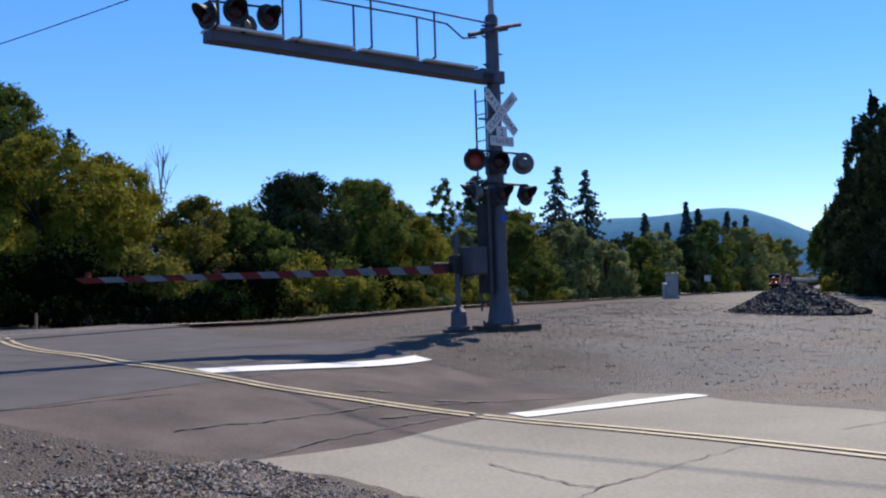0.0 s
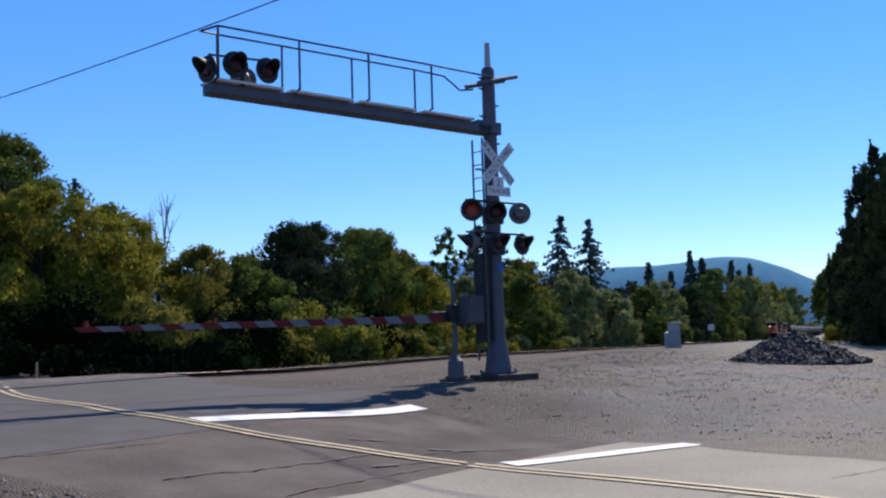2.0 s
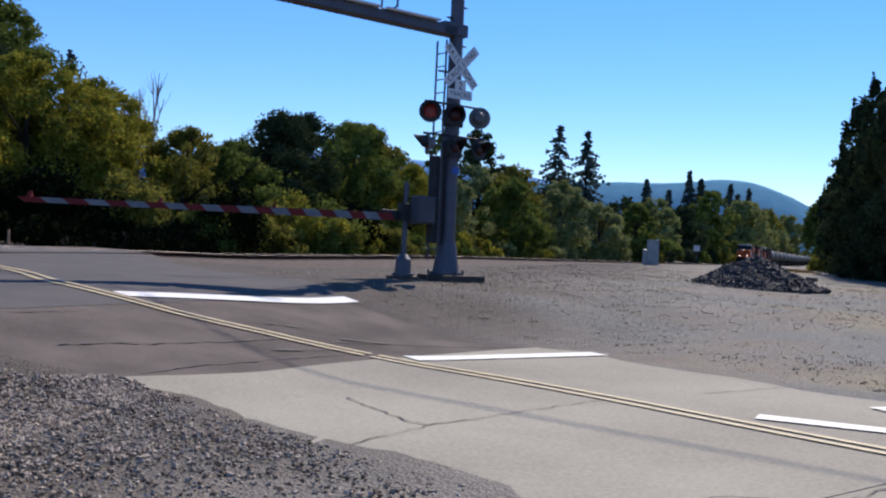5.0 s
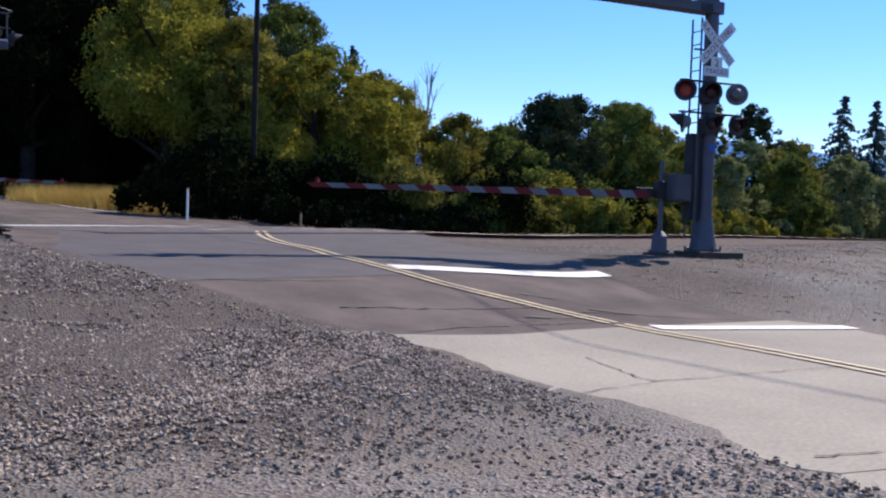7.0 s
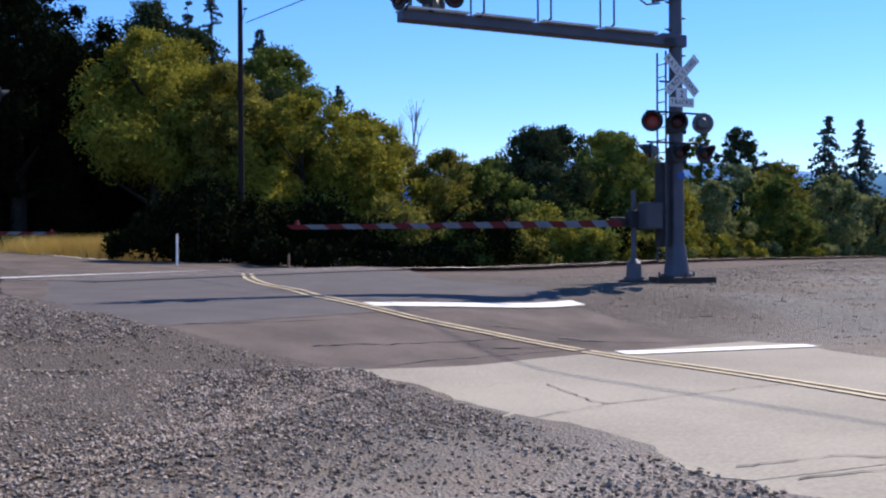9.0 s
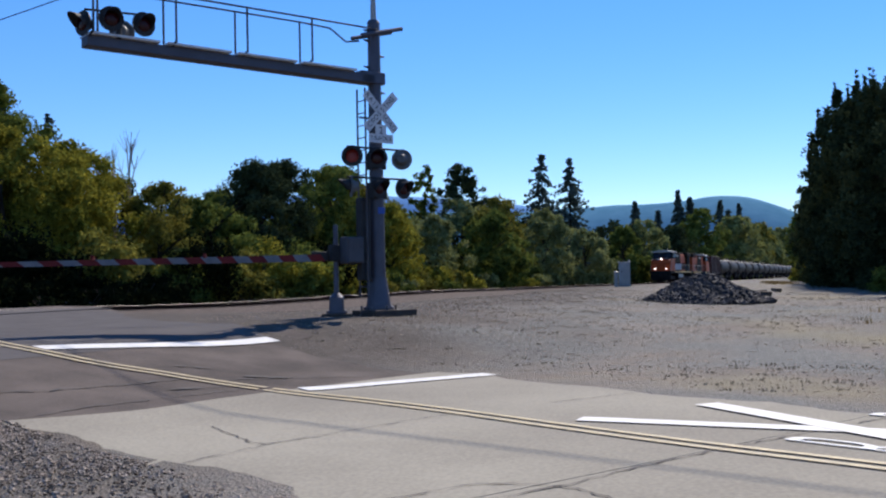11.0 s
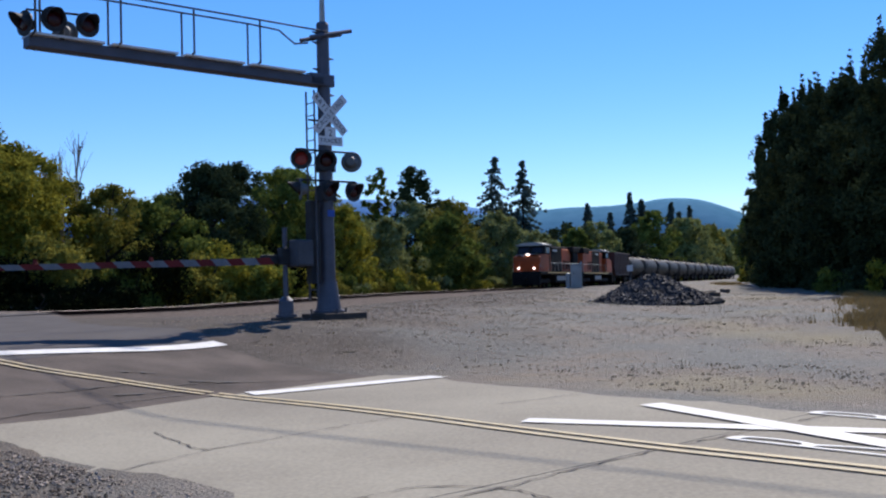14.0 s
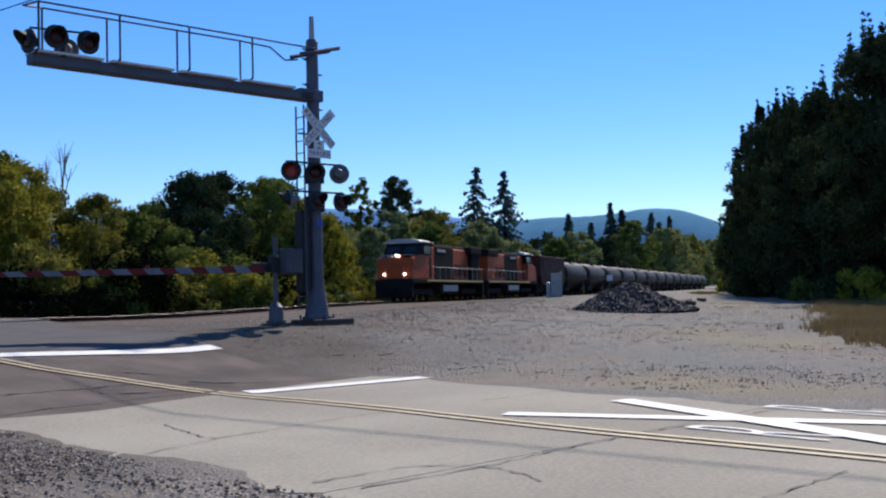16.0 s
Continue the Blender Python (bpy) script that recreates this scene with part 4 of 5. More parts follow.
def upright_shoots(tree, h, width, material, dist, seed, count=46):
    """Slim leafy shoots that stand up out of the upper crown."""
    rnd = random.Random(seed)
    cs, rs, ns = [], [], []
    for _ in range(count):
        a, u = rnd.uniform(0, 6.28), rnd.uniform(0.45, 0.98)
        f = max(0.15, 1 - abs(u - 0.42) ** 2 * 2.4) * rnd.uniform(0.75, 1.0)
        x, y = math.cos(a) * f * width * 0.46, math.sin(a) * f * width * 0.46
        z, length = h * u - 0.4, rnd.uniform(0.8, 1.9)
        for k in range(6):
            q = k / 5
            cs.append((x * (1 + 0.05 * q), y * (1 + 0.05 * q), z + length * q))
            rs.append(0.30 * (1.05 - q) + 0.05)
            ns.append(int(30 * (1.1 - q)) + 5)
    part("leafy_top", leaf_cloud(cs, rs, ns, max(0.08, dist * 0.0016), seed), material, tree, "upright leafy shoots of the crown")


def fir(x, y, top, width, seed, dist=150.0, label="tall dark fir tree standing above the wood"):
    rnd = random.Random(seed)
    z0 = ground_z(x, y)
    h = top - z0
    root = empty("fir_tree", pose(x, y, z0, 0, 0, rnd.uniform(0, 360)), label, "fir tree", "firs")
    part("trunk", rodm((0, 0, -0.3), (0, 0, h * 0.97), 0.018 * h, 0.01, 8), M_BARK, root)
    cs, rs, ns = [], [], []
    size = max(0.09, dist * 0.0011)
    z = h * 0.10
    while z < h * 0.99:
        q = 1 - z / h
        for _ in range(int(5 + 4 * q)):
            a = rnd.uniform(0, 6.28)
            l = width * 0.80 * q ** 0.95 * rnd.uniform(0.45, 1.12) + 0.12
            sag, lift = rnd.uniform(0.12, 0.38), h * rnd.uniform(-0.018, 0.018)
            for f in (0.25, 0.5, 0.75, 1.0):
                cs.append((math.cos(a) * l * f, math.sin(a) * l * f, z + lift - sag * l * f * f))
                rs.append((0.085 * l + 0.05) * (1.15 - 0.6 * f))
                ns.append(int(26 - 10 * f))
        z += h * rnd.uniform(0.022, 0.038)
    part("crown", leaf_cloud(cs, rs, ns, size, seed), M_FIR, root)


def shrub(x, y, w, h, material, seed, dist, label="low leafy shrub at the foot of the trees"):
    rnd = random.Random(seed)
    root = empty("shrub", pose(x, y, ground_z(x, y)), label, "shrub", "shrubs along the track")
    bm = bmesh.new()
    for _ in range(5):
        a = rnd.uniform(0, 6.28)
        rod(bm, (0, 0, -0.1), (math.cos(a) * w * 0.3, math.sin(a) * w * 0.3, h * 0.8), 0.04, 0.012, 6, cap=False)
    part("stem", bm, M_BARK, root)
    cs, rs, ns = [], [], []
    size = max(0.09, dist * 0.0021)
    for _ in range(14):
        a, q = rnd.uniform(0, 6.28), rnd.random() ** 0.6
        rr = rnd.uniform(0.18, 0.32) * h
        cs.append((math.cos(a) * q * w * 0.42, math.sin(a) * q * w * 0.42, rnd.uniform(0.06, 0.95) * h * (1 - 0.35 * q)))
        rs.append(rr)
        ns.append(int(max(20, min(230, (rr / size) ** 2 * 8))))
    part("leaves", leaf_cloud(cs, rs, ns, size, seed), material, root)


def dead_tree(x, y, top, seed):
    rnd = random.Random(seed)
    z0 = ground_z(x, y)
    h = top - z0
    root = empty("dead_tree", pose(x, y, z0), "bare grey dead tree above the crowns", "tree")
    bm = bmesh.new()
    rod(bm, (0, 0, -0.3), (0.1, 0, h * 0.6), 0.16, 0.09, 8, cap=False)
    for k in range(7):
        a, s = rnd.uniform(0, 6.28), rnd.uniform(0.45, 0.75) * h
        lean = rnd.uniform(0.3, 1.3)
        e = Vector((math.cos(a) * lean, math.sin(a) * lean, s + h * rnd.uniform(0.15, 0.27)))
        rod(bm, (0.1 * s / h, 0, s), e, 0.055, 0.02, 6, cap=False)
        for _ in range(3):
            rod(bm, Vector((0, 0, s)).lerp(e, 0.6), e + Vector((rnd.uniform(-0.5, 0.5), rnd.uniform(-0.5, 0.5), rnd.uniform(-0.2, 0.5))), 0.02, 0.008, 5, cap=False)
    part("dead_trunk", bm, M_DEAD, root)


T_OL, T_YG, T_GR, T_DK, T_SV = "olive broadleaf tree in early autumn leaf", "yellow-green broadleaf tree lit by the sun", "rounded green broadleaf tree", "dense broadleaf tree, dark green or shade-coloured", "pale silvery willow-like tree"


def plant():
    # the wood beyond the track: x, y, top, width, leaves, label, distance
    # M_SHADE crowns carry their shade in the leaf colour.
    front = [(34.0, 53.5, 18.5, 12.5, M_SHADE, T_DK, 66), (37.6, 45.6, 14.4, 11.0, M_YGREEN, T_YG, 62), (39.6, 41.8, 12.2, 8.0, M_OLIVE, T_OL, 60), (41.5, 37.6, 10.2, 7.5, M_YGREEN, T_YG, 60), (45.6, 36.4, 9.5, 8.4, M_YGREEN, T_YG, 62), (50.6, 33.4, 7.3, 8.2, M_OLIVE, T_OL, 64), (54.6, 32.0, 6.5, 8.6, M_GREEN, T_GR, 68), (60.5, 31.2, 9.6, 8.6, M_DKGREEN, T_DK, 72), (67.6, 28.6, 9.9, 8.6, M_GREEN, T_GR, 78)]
    middle = [(72.6, 25.4, 7.0, 6.5, M_YGREEN, T_YG, 82), (82.9, 24.6, 6.7, 6.0, M_SILVERG, T_SV, 92), (94.4, 22.0, 7.6, 8.0, M_GREEN, T_GR, 102), (110.7, 19.6, 8.9, 7.8, M_SILVERG, T_SV, 118), (126.0, 17.0, 7.0, 8.0, M_SILVERG, T_SV, 130), (148.0, 14.0, 8.0, 9.0, M_GREEN, T_GR, 150), (102.0, 24.0, 8.4, 8.0, M_OLIVE, T_OL, 112)]
    back = [(118.9, 36.3, 15.6, 5.0, M_GREEN, T_GR, 130), (120.2, 31.8, 15.8, 9.5, M_DKGREEN, T_DK, 130), (116.4, 26.2, 11.0, 10.0, M_OLIVE, T_OL, 125), (96.6, 39.7, 13.8, 9.0, M_GREEN, T_GR, 110), (75.0, 36.0, 11.5, 10.0, M_DKGREEN, T_DK, 90), (86.0, 33.0, 10.2, 10.0, M_OLIVE, T_OL, 95), (52.5, 49.0, 16.2, 10.0, M_GREEN, T_GR, 76), (47.0, 46.0, 12.0, 10.0, M_DKGREEN, T_DK, 70), (47.0, 55.5, 19.5, 9.0, M_DKGREEN, T_DK, 78), (52.0, 56.5, 18.5, 9.0, M_DKGREEN, T_DK, 80)]
    # The last three are distant trees, their haze painted in as pale leaves.
    far = [(244.3, 5.0, 16.4, 14.0, M_GREEN, T_DK, 250), (276.0, -2.5, 15.6, 17.0, M_PALE, T_GR, 280), (193.9, 14.5, 11.2, 13.0, M_PALE, T_GR, 200), (170.0, 18.0, 10.5, 12.0, M_DKGREEN, T_DK, 180), (220.0, 10.5, 11.0, 13.0, M_DKGREEN, T_DK, 225), (310.0, -4.0, 16.0, 18.0, M_PALE, T_GR, 315), (345.0, -7.0, 18.5, 17.0, M_PALE, T_GR, 350), (362.0, -12.0, 17.5, 13.0, M_OLIVE, T_OL, 365), (135.0, 24.0, 9.5, 11.0, M_DKGREEN, T_DK, 140), (520.0, -12.0, 22.0, 20.0, M_PALE, T_SV, 520), (565.0, -22.0, 23.0, 22.0, M_PALE, T_SV, 565), (610.0, -32.0, 25.0, 24.0, M_PALE, T_SV, 610)]
    n = 10
    for rows in (front, middle, back, far):
        for x, y, top, w, m, label, dist in rows:
            n += 1
            droop = 0.6 if m is M_SILVERG else 0.15
            broadleaf(x, y, top, w, m, n, label, 0.42 if y > 44 else (0.26 if x < 46 else 0.04), dist, droop, 1.0)
    # fillers that close the wood behind its first row
    rnd = random.Random(77)
    for i in range(15):
        x = 104 + 12.5 * i
        broadleaf(x, track_y(x) + rnd.uniform(17, 24), (10.6 - 2.2 * sm(i / 6)) + rnd.uniform(-0.8, 0.8) - 0.4, rnd.uniform(9, 12), rnd.choice((M_PALE, M_SILVERG, M_GREEN, M_OLIVE)), 600 + i, T_OL, 0.02, x, 0.2, 0.7)
    for i in range(13):
        k = i / 12
        x = 26 + 70 * k
        y = track_y(x) + 22 + 16 * (1 - k) + rnd.uniform(-1.5, 1.5)
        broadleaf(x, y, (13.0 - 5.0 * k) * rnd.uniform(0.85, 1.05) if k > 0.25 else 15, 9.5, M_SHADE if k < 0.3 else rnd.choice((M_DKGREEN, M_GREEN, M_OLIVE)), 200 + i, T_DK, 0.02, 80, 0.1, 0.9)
    # Back trees at the left, leaf colour darkened to deep shade.
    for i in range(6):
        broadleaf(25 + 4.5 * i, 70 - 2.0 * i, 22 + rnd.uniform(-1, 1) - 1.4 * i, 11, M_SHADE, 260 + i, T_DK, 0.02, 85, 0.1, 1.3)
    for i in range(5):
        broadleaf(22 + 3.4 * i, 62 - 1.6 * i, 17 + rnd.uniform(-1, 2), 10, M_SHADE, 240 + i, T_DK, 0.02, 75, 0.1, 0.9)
    for x, y, top, w, dist in ((59.5, 61.6, 24.3, 6.6, 90), (55.0, 60.0, 21.0, 7.0, 84), (63.0, 59.5, 20.0, 6.5, 90), (69.0, 55.0, 15.5, 6.0, 92), (60.5, 57.0, 19.4, 6.0, 88), (64.3, 56.1, 17.2, 6.2, 90), (142.1, 25.1, 18.6, 10.5, 150), (144.7, 21.4, 17.8, 9.5, 152), (223.7, 18.5, 16.3, 6.0, 230), (254.1, 10.5, 20.6, 7.0, 260), (254.2, 7.6, 19.5, 6.5, 260), (284.3, 0.5, 20.0, 7.5, 290), (294.2, -4.6, 19.1, 7.0, 300), (300.0, -1.5, 18.0, 6.5, 300), (240.0, 14.5, 15.0, 6.5, 240)):
        fir(x, y, top, w, int(x * 7 + y), dist)
    dead_tree(54.5, 38.0, 11.6, 5)
    dead_tree(52.0, 38.5, 11.0, 9)
    dead_tree(50.5, 36.5, 10.2, 14)
    # undergrowth along the far side of the track
    for i in range(34):
        x = 42 + 66 * (i / 33) ** 1.1 + rnd.uniform(-0.8, 0.8)
        y = track_y(x) + rnd.uniform(5.5, 8.0) + max(0.0, 9 - (x - 30) * 0.45)
        shrub(x, y, rnd.uniform(2.2, 4.2), rnd.uniform(1.2, 2.9), rnd.choice((M_OLIVE, M_GREEN, M_YGREEN, M_OLIVE, M_SILVERG) if x > 60 else (M_OLIVE, M_GREEN, M_YGREEN)), 300 + i, 50 + i)
    # Shrubs added to fill the hollow below the crowns, shade-dark at the left.
    for i in range(26):
        x = 27 + 34 * i / 25 + rnd.uniform(-0.5, 0.5)
        y = track_y(x) + 6.0 + max(0.0, 8 - (x - 27) * 0.5) + rnd.uniform(0, 2.5)
        shrub(x, y, rnd.uniform(3.0, 4.5), rnd.uniform(1.3, 4.3), M_SHADE if x < 38 else rnd.choice((M_SHADE, M_GREEN, M_YGREEN, M_OLIVE)), 500 + i, 58, "dense shrub added in the shade before the wood")
    # Low near-black shrubs stand for the shade under the crowns.
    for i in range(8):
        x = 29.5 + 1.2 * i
        shrub(x, track_y(x) + 5.6 + max(0.0, (34 - x) * 0.9), rnd.uniform(2.6, 3.6), rnd.uniform(1.0, 1.7), M_SHADE, 540 + i, 52, "dense shrub added in the shade before the wood")
    for i in range(12):
        x = 112 + 16 * i
        shrub(x, track_y(x) + rnd.uniform(6, 9), rnd.uniform(4, 6), rnd.uniform(2.2, 4.0), rnd.choice((M_GREEN, M_DKGREEN, M_OLIVE)), 350 + i, x)
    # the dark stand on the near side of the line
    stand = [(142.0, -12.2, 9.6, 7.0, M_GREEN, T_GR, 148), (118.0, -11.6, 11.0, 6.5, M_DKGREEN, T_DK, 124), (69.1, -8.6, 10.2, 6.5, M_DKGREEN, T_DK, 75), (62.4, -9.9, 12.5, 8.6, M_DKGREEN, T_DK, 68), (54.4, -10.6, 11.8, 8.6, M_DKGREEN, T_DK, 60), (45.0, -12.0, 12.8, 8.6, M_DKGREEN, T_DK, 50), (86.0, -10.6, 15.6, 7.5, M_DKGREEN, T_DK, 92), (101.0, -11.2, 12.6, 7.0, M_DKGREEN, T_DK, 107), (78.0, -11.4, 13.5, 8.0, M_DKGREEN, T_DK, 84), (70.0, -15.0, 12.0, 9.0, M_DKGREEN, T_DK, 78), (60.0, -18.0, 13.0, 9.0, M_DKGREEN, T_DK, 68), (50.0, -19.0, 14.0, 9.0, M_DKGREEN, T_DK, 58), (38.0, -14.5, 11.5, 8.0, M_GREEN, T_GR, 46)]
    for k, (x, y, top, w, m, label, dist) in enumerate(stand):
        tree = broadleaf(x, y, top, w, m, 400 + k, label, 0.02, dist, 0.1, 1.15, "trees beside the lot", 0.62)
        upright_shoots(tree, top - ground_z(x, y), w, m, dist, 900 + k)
    for k in range(16):
        x = 84 - 2.9 * k
        y = -7.3 - 0.125 * (84 - x) - rnd.uniform(0, 2.2)
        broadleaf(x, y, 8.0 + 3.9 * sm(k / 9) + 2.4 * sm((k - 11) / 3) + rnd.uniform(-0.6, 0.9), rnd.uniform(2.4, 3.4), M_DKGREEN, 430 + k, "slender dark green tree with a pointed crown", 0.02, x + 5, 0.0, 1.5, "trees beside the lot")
    for k, (x, y, w, h, m) in enumerate(((104.0, -8.6, 3.5, 2.4, M_YGREEN), (96.0, -8.4, 3.0, 2.0, M_OLIVE), (40.5, -10.0, 2.6, 1.8, M_YGREEN), (48.0, -8.6, 2.4, 1.5, M_GREEN))):
        shrub(x, y, w, h, m, 450 + k, x, "low shrub at the edge of the lot")


plant()


def dry_grass(name, spots, h, seed, label, material=M_DRY):
    """Tufts of thin dry blades in one mesh: spots are (x, y)."""
    rnd = np.random.RandomState(seed)
    vs, fs = [], []
    for x, y in spots:
        z = ground_z(x, y)
        for _ in range(9):
            a, l = rnd.uniform(0, 6.28), h * rnd.uniform(0.5, 1.15)
            bx, by = x + rnd.uniform(-0.12, 0.12), y + rnd.uniform(-0.12, 0.12)
            w = 0.014
            k = len(vs)
            vs += [(bx - w * math.sin(a), by + w * math.cos(a), z), (bx + w * math.sin(a), by - w * math.cos(a), z), (bx + math.cos(a) * l * 0.35, by + math.sin(a) * l * 0.35, z + l)]
            fs.append((k, k + 1, k + 2))
    tagged(part(name, (vs, [], fs), material), label, "grass", kind="stuff")


def meadow():
    rnd = random.Random(21)
    spots = []
    for cx, cy, rx, ry, n in ((20.5, -6.6, 4.5, 1.6, 1300), (29.0, -8.2, 6.0, 1.8, 1300), (40.0, -9.0, 5.0, 1.2, 400), (88.0, -5.0, 6.0, 1.2, 250)):
        for _ in range(n):
            a, q = rnd.uniform(0, 6.28), math.sqrt(rnd.random())
            k = rnd.gauss(1.0, 0.22)
            spots.append((cx + rx * q * k * math.cos(a), cy + ry * q * k * math.sin(a)))
    dry_grass("dry_grass", spots, 0.22, 1, "tall straw-coloured dry grass beside the lot")
    spots = []
    for _ in range(1500):
        q, v = rnd.random(), rnd.gauss(0, 0.55)
        spots.append((26.0 + 6.0 * q + v, 43.8 - 6.0 * q + v))
    dry_grass("dry_grass", spots, 1.3, 2, "golden dry grass on the bank beyond the track", M_GOLD)
    spots = []
    for _ in range(1300):
        x = rnd.uniform(58, 120)
        spots.append((x, track_y(x) + rnd.uniform(3.2, 6.0)))
    field = []
    while len(field) < 1100:
        x, y = rnd.uniform(8, 50), rnd.uniform(-8, 9)
        v, half = road_side(x, y) if x < 34 else (99, 4)
        if abs(v) > half + 0.25 and noise.noise((x * 0.25, y * 0.25, 11.0)) > rnd.uniform(-0.5, 0.6):
            field.append((x, y))
    dry_grass("dry_stubble", field, 0.04, 4, "thin dry stubble scattered over the gravel lot", M_STUB)
    dry_grass("dry_grass", spots, 0.4, 3, "short dry grass along the railway embankment")


meadow()


def hill(name, knots, y_off, depth, material, label):
    """A far ridge: knots are (y, height) along it."""
    ys = [k[0] for k in knots]
    hs = [k[1] for k in knots]
    vs, n = [], 160
    for i in range(n + 1):
        y = ys[0] + (ys[-1] - ys[0]) * i / n
        h = float(np.interp(y, ys, hs))
        h = float(sum(np.interp(y + o, ys, hs) for o in (-60, -30, 0, 30, 60)) / 5) + 2.0 * noise.noise((y * 0.02, 0, 3))
        h += 1.2 * noise.noise((y * 0.15, 2, 3))
        for f, k in ((0.0, 0.0), (0.35, 0.62), (0.7, 0.93), (1.0, 1.0), (1.7, 0.6)):
            vs.append((y_off + depth * f, y, -6 + (h + 6) * k))
    m = 5
    fs = [(i * m + j, i * m + j + 1, (i + 1) * m + j + 1, (i + 1) * m + j) for i in range(n) for j in range(m - 1)]
    ob = part(name, (vs, [], fs), material)
    for f in ob.data.polygons:
        f.use_smooth = True
    tagged(ob, label, "hill", kind="structure")


hill("far_hill", ((-600, 20), (-220, 45), (-115, 92), (-75, 120), (-35, 133), (5, 133), (45, 122), (110, 117), (230, 120), (330, 110), (520, 118), (700, 128), (1100, 100)), 1550, 250, M_HILL, "forested hill on the horizon, blue-green with painted-in haze")
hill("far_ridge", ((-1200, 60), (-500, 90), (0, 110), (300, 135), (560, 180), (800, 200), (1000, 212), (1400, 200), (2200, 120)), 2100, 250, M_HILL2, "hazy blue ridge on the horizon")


# ---- the train ----
_xs = np.arange(20, 760, 0.5)
_ys = np.array([track_y(x) for x in _xs])
_arc = np.concatenate([[0], np.cumsum(np.hypot(np.diff(_xs), np.diff(_ys)))])


def on_track(s):
    x = float(np.interp(s, _arc, _xs))
    return Vector((x, track_y(x), rail_z(x)))


def front_arc(t):
    """How far along the track the leading end of the train is."""
    x = 302.0 - 13.6 * t - 0.075 * t * t
    return float(np.interp(x, _xs, _arc))


def truck(parent, cx, axles, gap):
    tr = part("truck", boxm(cx - gap * (axles - 1) / 2 - 0.55, cx + gap * (axles - 1) / 2 + 0.55, -1.12, -0.98, 0.42, 0.86, 0.06), M_LGREY, parent, "grimy cast truck frame")
    part("truck_side", boxm(cx - gap * (axles - 1) / 2 - 0.55, cx + gap * (axles - 1) / 2 + 0.55, 0.98, 1.12, 0.42, 0.86, 0.06), M_LGREY, tr)
    for k in range(axles):
        x = cx + (k - (axles - 1) / 2) * gap
        bm = bmesh.new()
        for y in (-0.78, 0.78):
            rod(bm, (x, y - 0.07, 0.5), (x, y + 0.07, 0.5), 0.5, n=24)
        rod(bm, (x, -0.98, 0.5), (x, 0.98, 0.5), 0.09, n=10)
        part("wheelset", bm, M_RAIL, tr, "steel wheelset")


def locomotive(label, flip):
    s = -1 if flip else 1
    root = empty("locomotive", pose(0, 0, 0), label, "locomotive", "locomotives of the freight train")

    def b(x0, x1, *r, **k):
        return boxm(min(x0 * s, x1 * s), max(x0 * s, x1 * s), *r, **k)

    part("underframe", b(-9.3, 9.3, -1.5, 1.5, 1.28, 1.60, bevel=0.03), M_LBLACK, root, "black running board and underframe")
    part("side_stripe", b(-9.0, 6.2, -1.515, -1.5, 1.42, 1.54), M_YELP, root, "pale stripe along the sill")
    part("side_stripe", b(-9.0, 6.2, 1.5, 1.515, 1.42, 1.54), M_YELP, root)
    tank = part("fuel_tank", b(-2.4, 2.4, -1.35, 1.35, 0.42, 1.3, bevel=0.14), M_LGREY, root, "dark fuel tank")
    for y in (-1.37, 1.355):
        part("tank_panel", b(-1.9, 1.9, y, y + 0.015, 0.66, 1.14), M_SILVER, tank, "pale grey panel on the fuel tank")
    truck(root, 5.9, 3, 1.5)
    truck(root, -5.9, 3, 1.5)
    for e in (1, -1):
        bm = b(9.0 * e, 9.5 * e, -1.45, 1.45, 0.22, 1.4, bevel=0.05)
        part("pilot", bm, M_LBLACK, root, "black pilot plate")
        part("coupler", b(9.4 * e, 10.0 * e, -0.16, 0.16, 0.72, 1.05, bevel=0.04), M_LGREY, root)
    # cab with short nose, outline from the side
    nose = [(9.1, 1.62), (9.1, 2.75), (8.95, 3.15), (7.65, 3.42), (7.05, 3.42), (4.9, 3.42), (4.9, 1.62)]
    bm = prism(bmesh.new(), [(x * s, z) for x, z in nose], -1.42, 1.42)
    bmesh.ops.bevel(bm, geom=list(bm.edges), offset=0.05, segments=2, affect="EDGES")
    part("cab_lower", bm, M_ORANGE, root, "orange nose and cab side")
    upper = [(7.75, 3.40), (7.1, 4.25), (6.9, 4.32), (4.9, 4.32), (4.9, 3.40)]
    bm = prism(bmesh.new(), [(x * s, z) for x, z in upper], -1.42, 1.42)
    cab = part("cab_upper", bm, M_LBLACK, root, "black upper cab")
    roof = [(-1.56, 4.30), (-1.2, 4.52), (-0.6, 4.66), (0.6, 4.66), (1.2, 4.52), (1.56, 4.30)]
    bm = bmesh.new()
    a = [bm.verts.new((4.7 * s, y, z)) for y, z in roof]
    c = [bm.verts.new((7.35 * s, y, z)) for y, z in roof]
    for i in range(5):
        bm.faces.new((a[i], c[i], c[i + 1], a[i + 1]))
    bm.faces.new(a)
    bm.faces.new(c[::-1])
    bm.faces.new((a[0], a[-1], c[-1], c[0]))
    # Sunlight on the roof is put into its pale grey.
    part("cab_roof", bm, M_SILVER, root, "rounded cab roof, pale grey as if sunlit")
    # Pale strips imitate the sunlit rim of the roof.
    for y in (-1.5, 1.5):
        part("sunlit_roof_edge", b(4.75, 7.3, y - 0.1, y + 0.1, 4.34, 4.42, bevel=0.02), M_SILVER, root, "edge of the cab roof, painted pale as sunlit")
    for y in (-0.72, 0.72):
        m = Matrix.Translation((7.46 * s, y, 3.82)) @ pose(0, 0, 0, 0, -37.5 * s, 0)
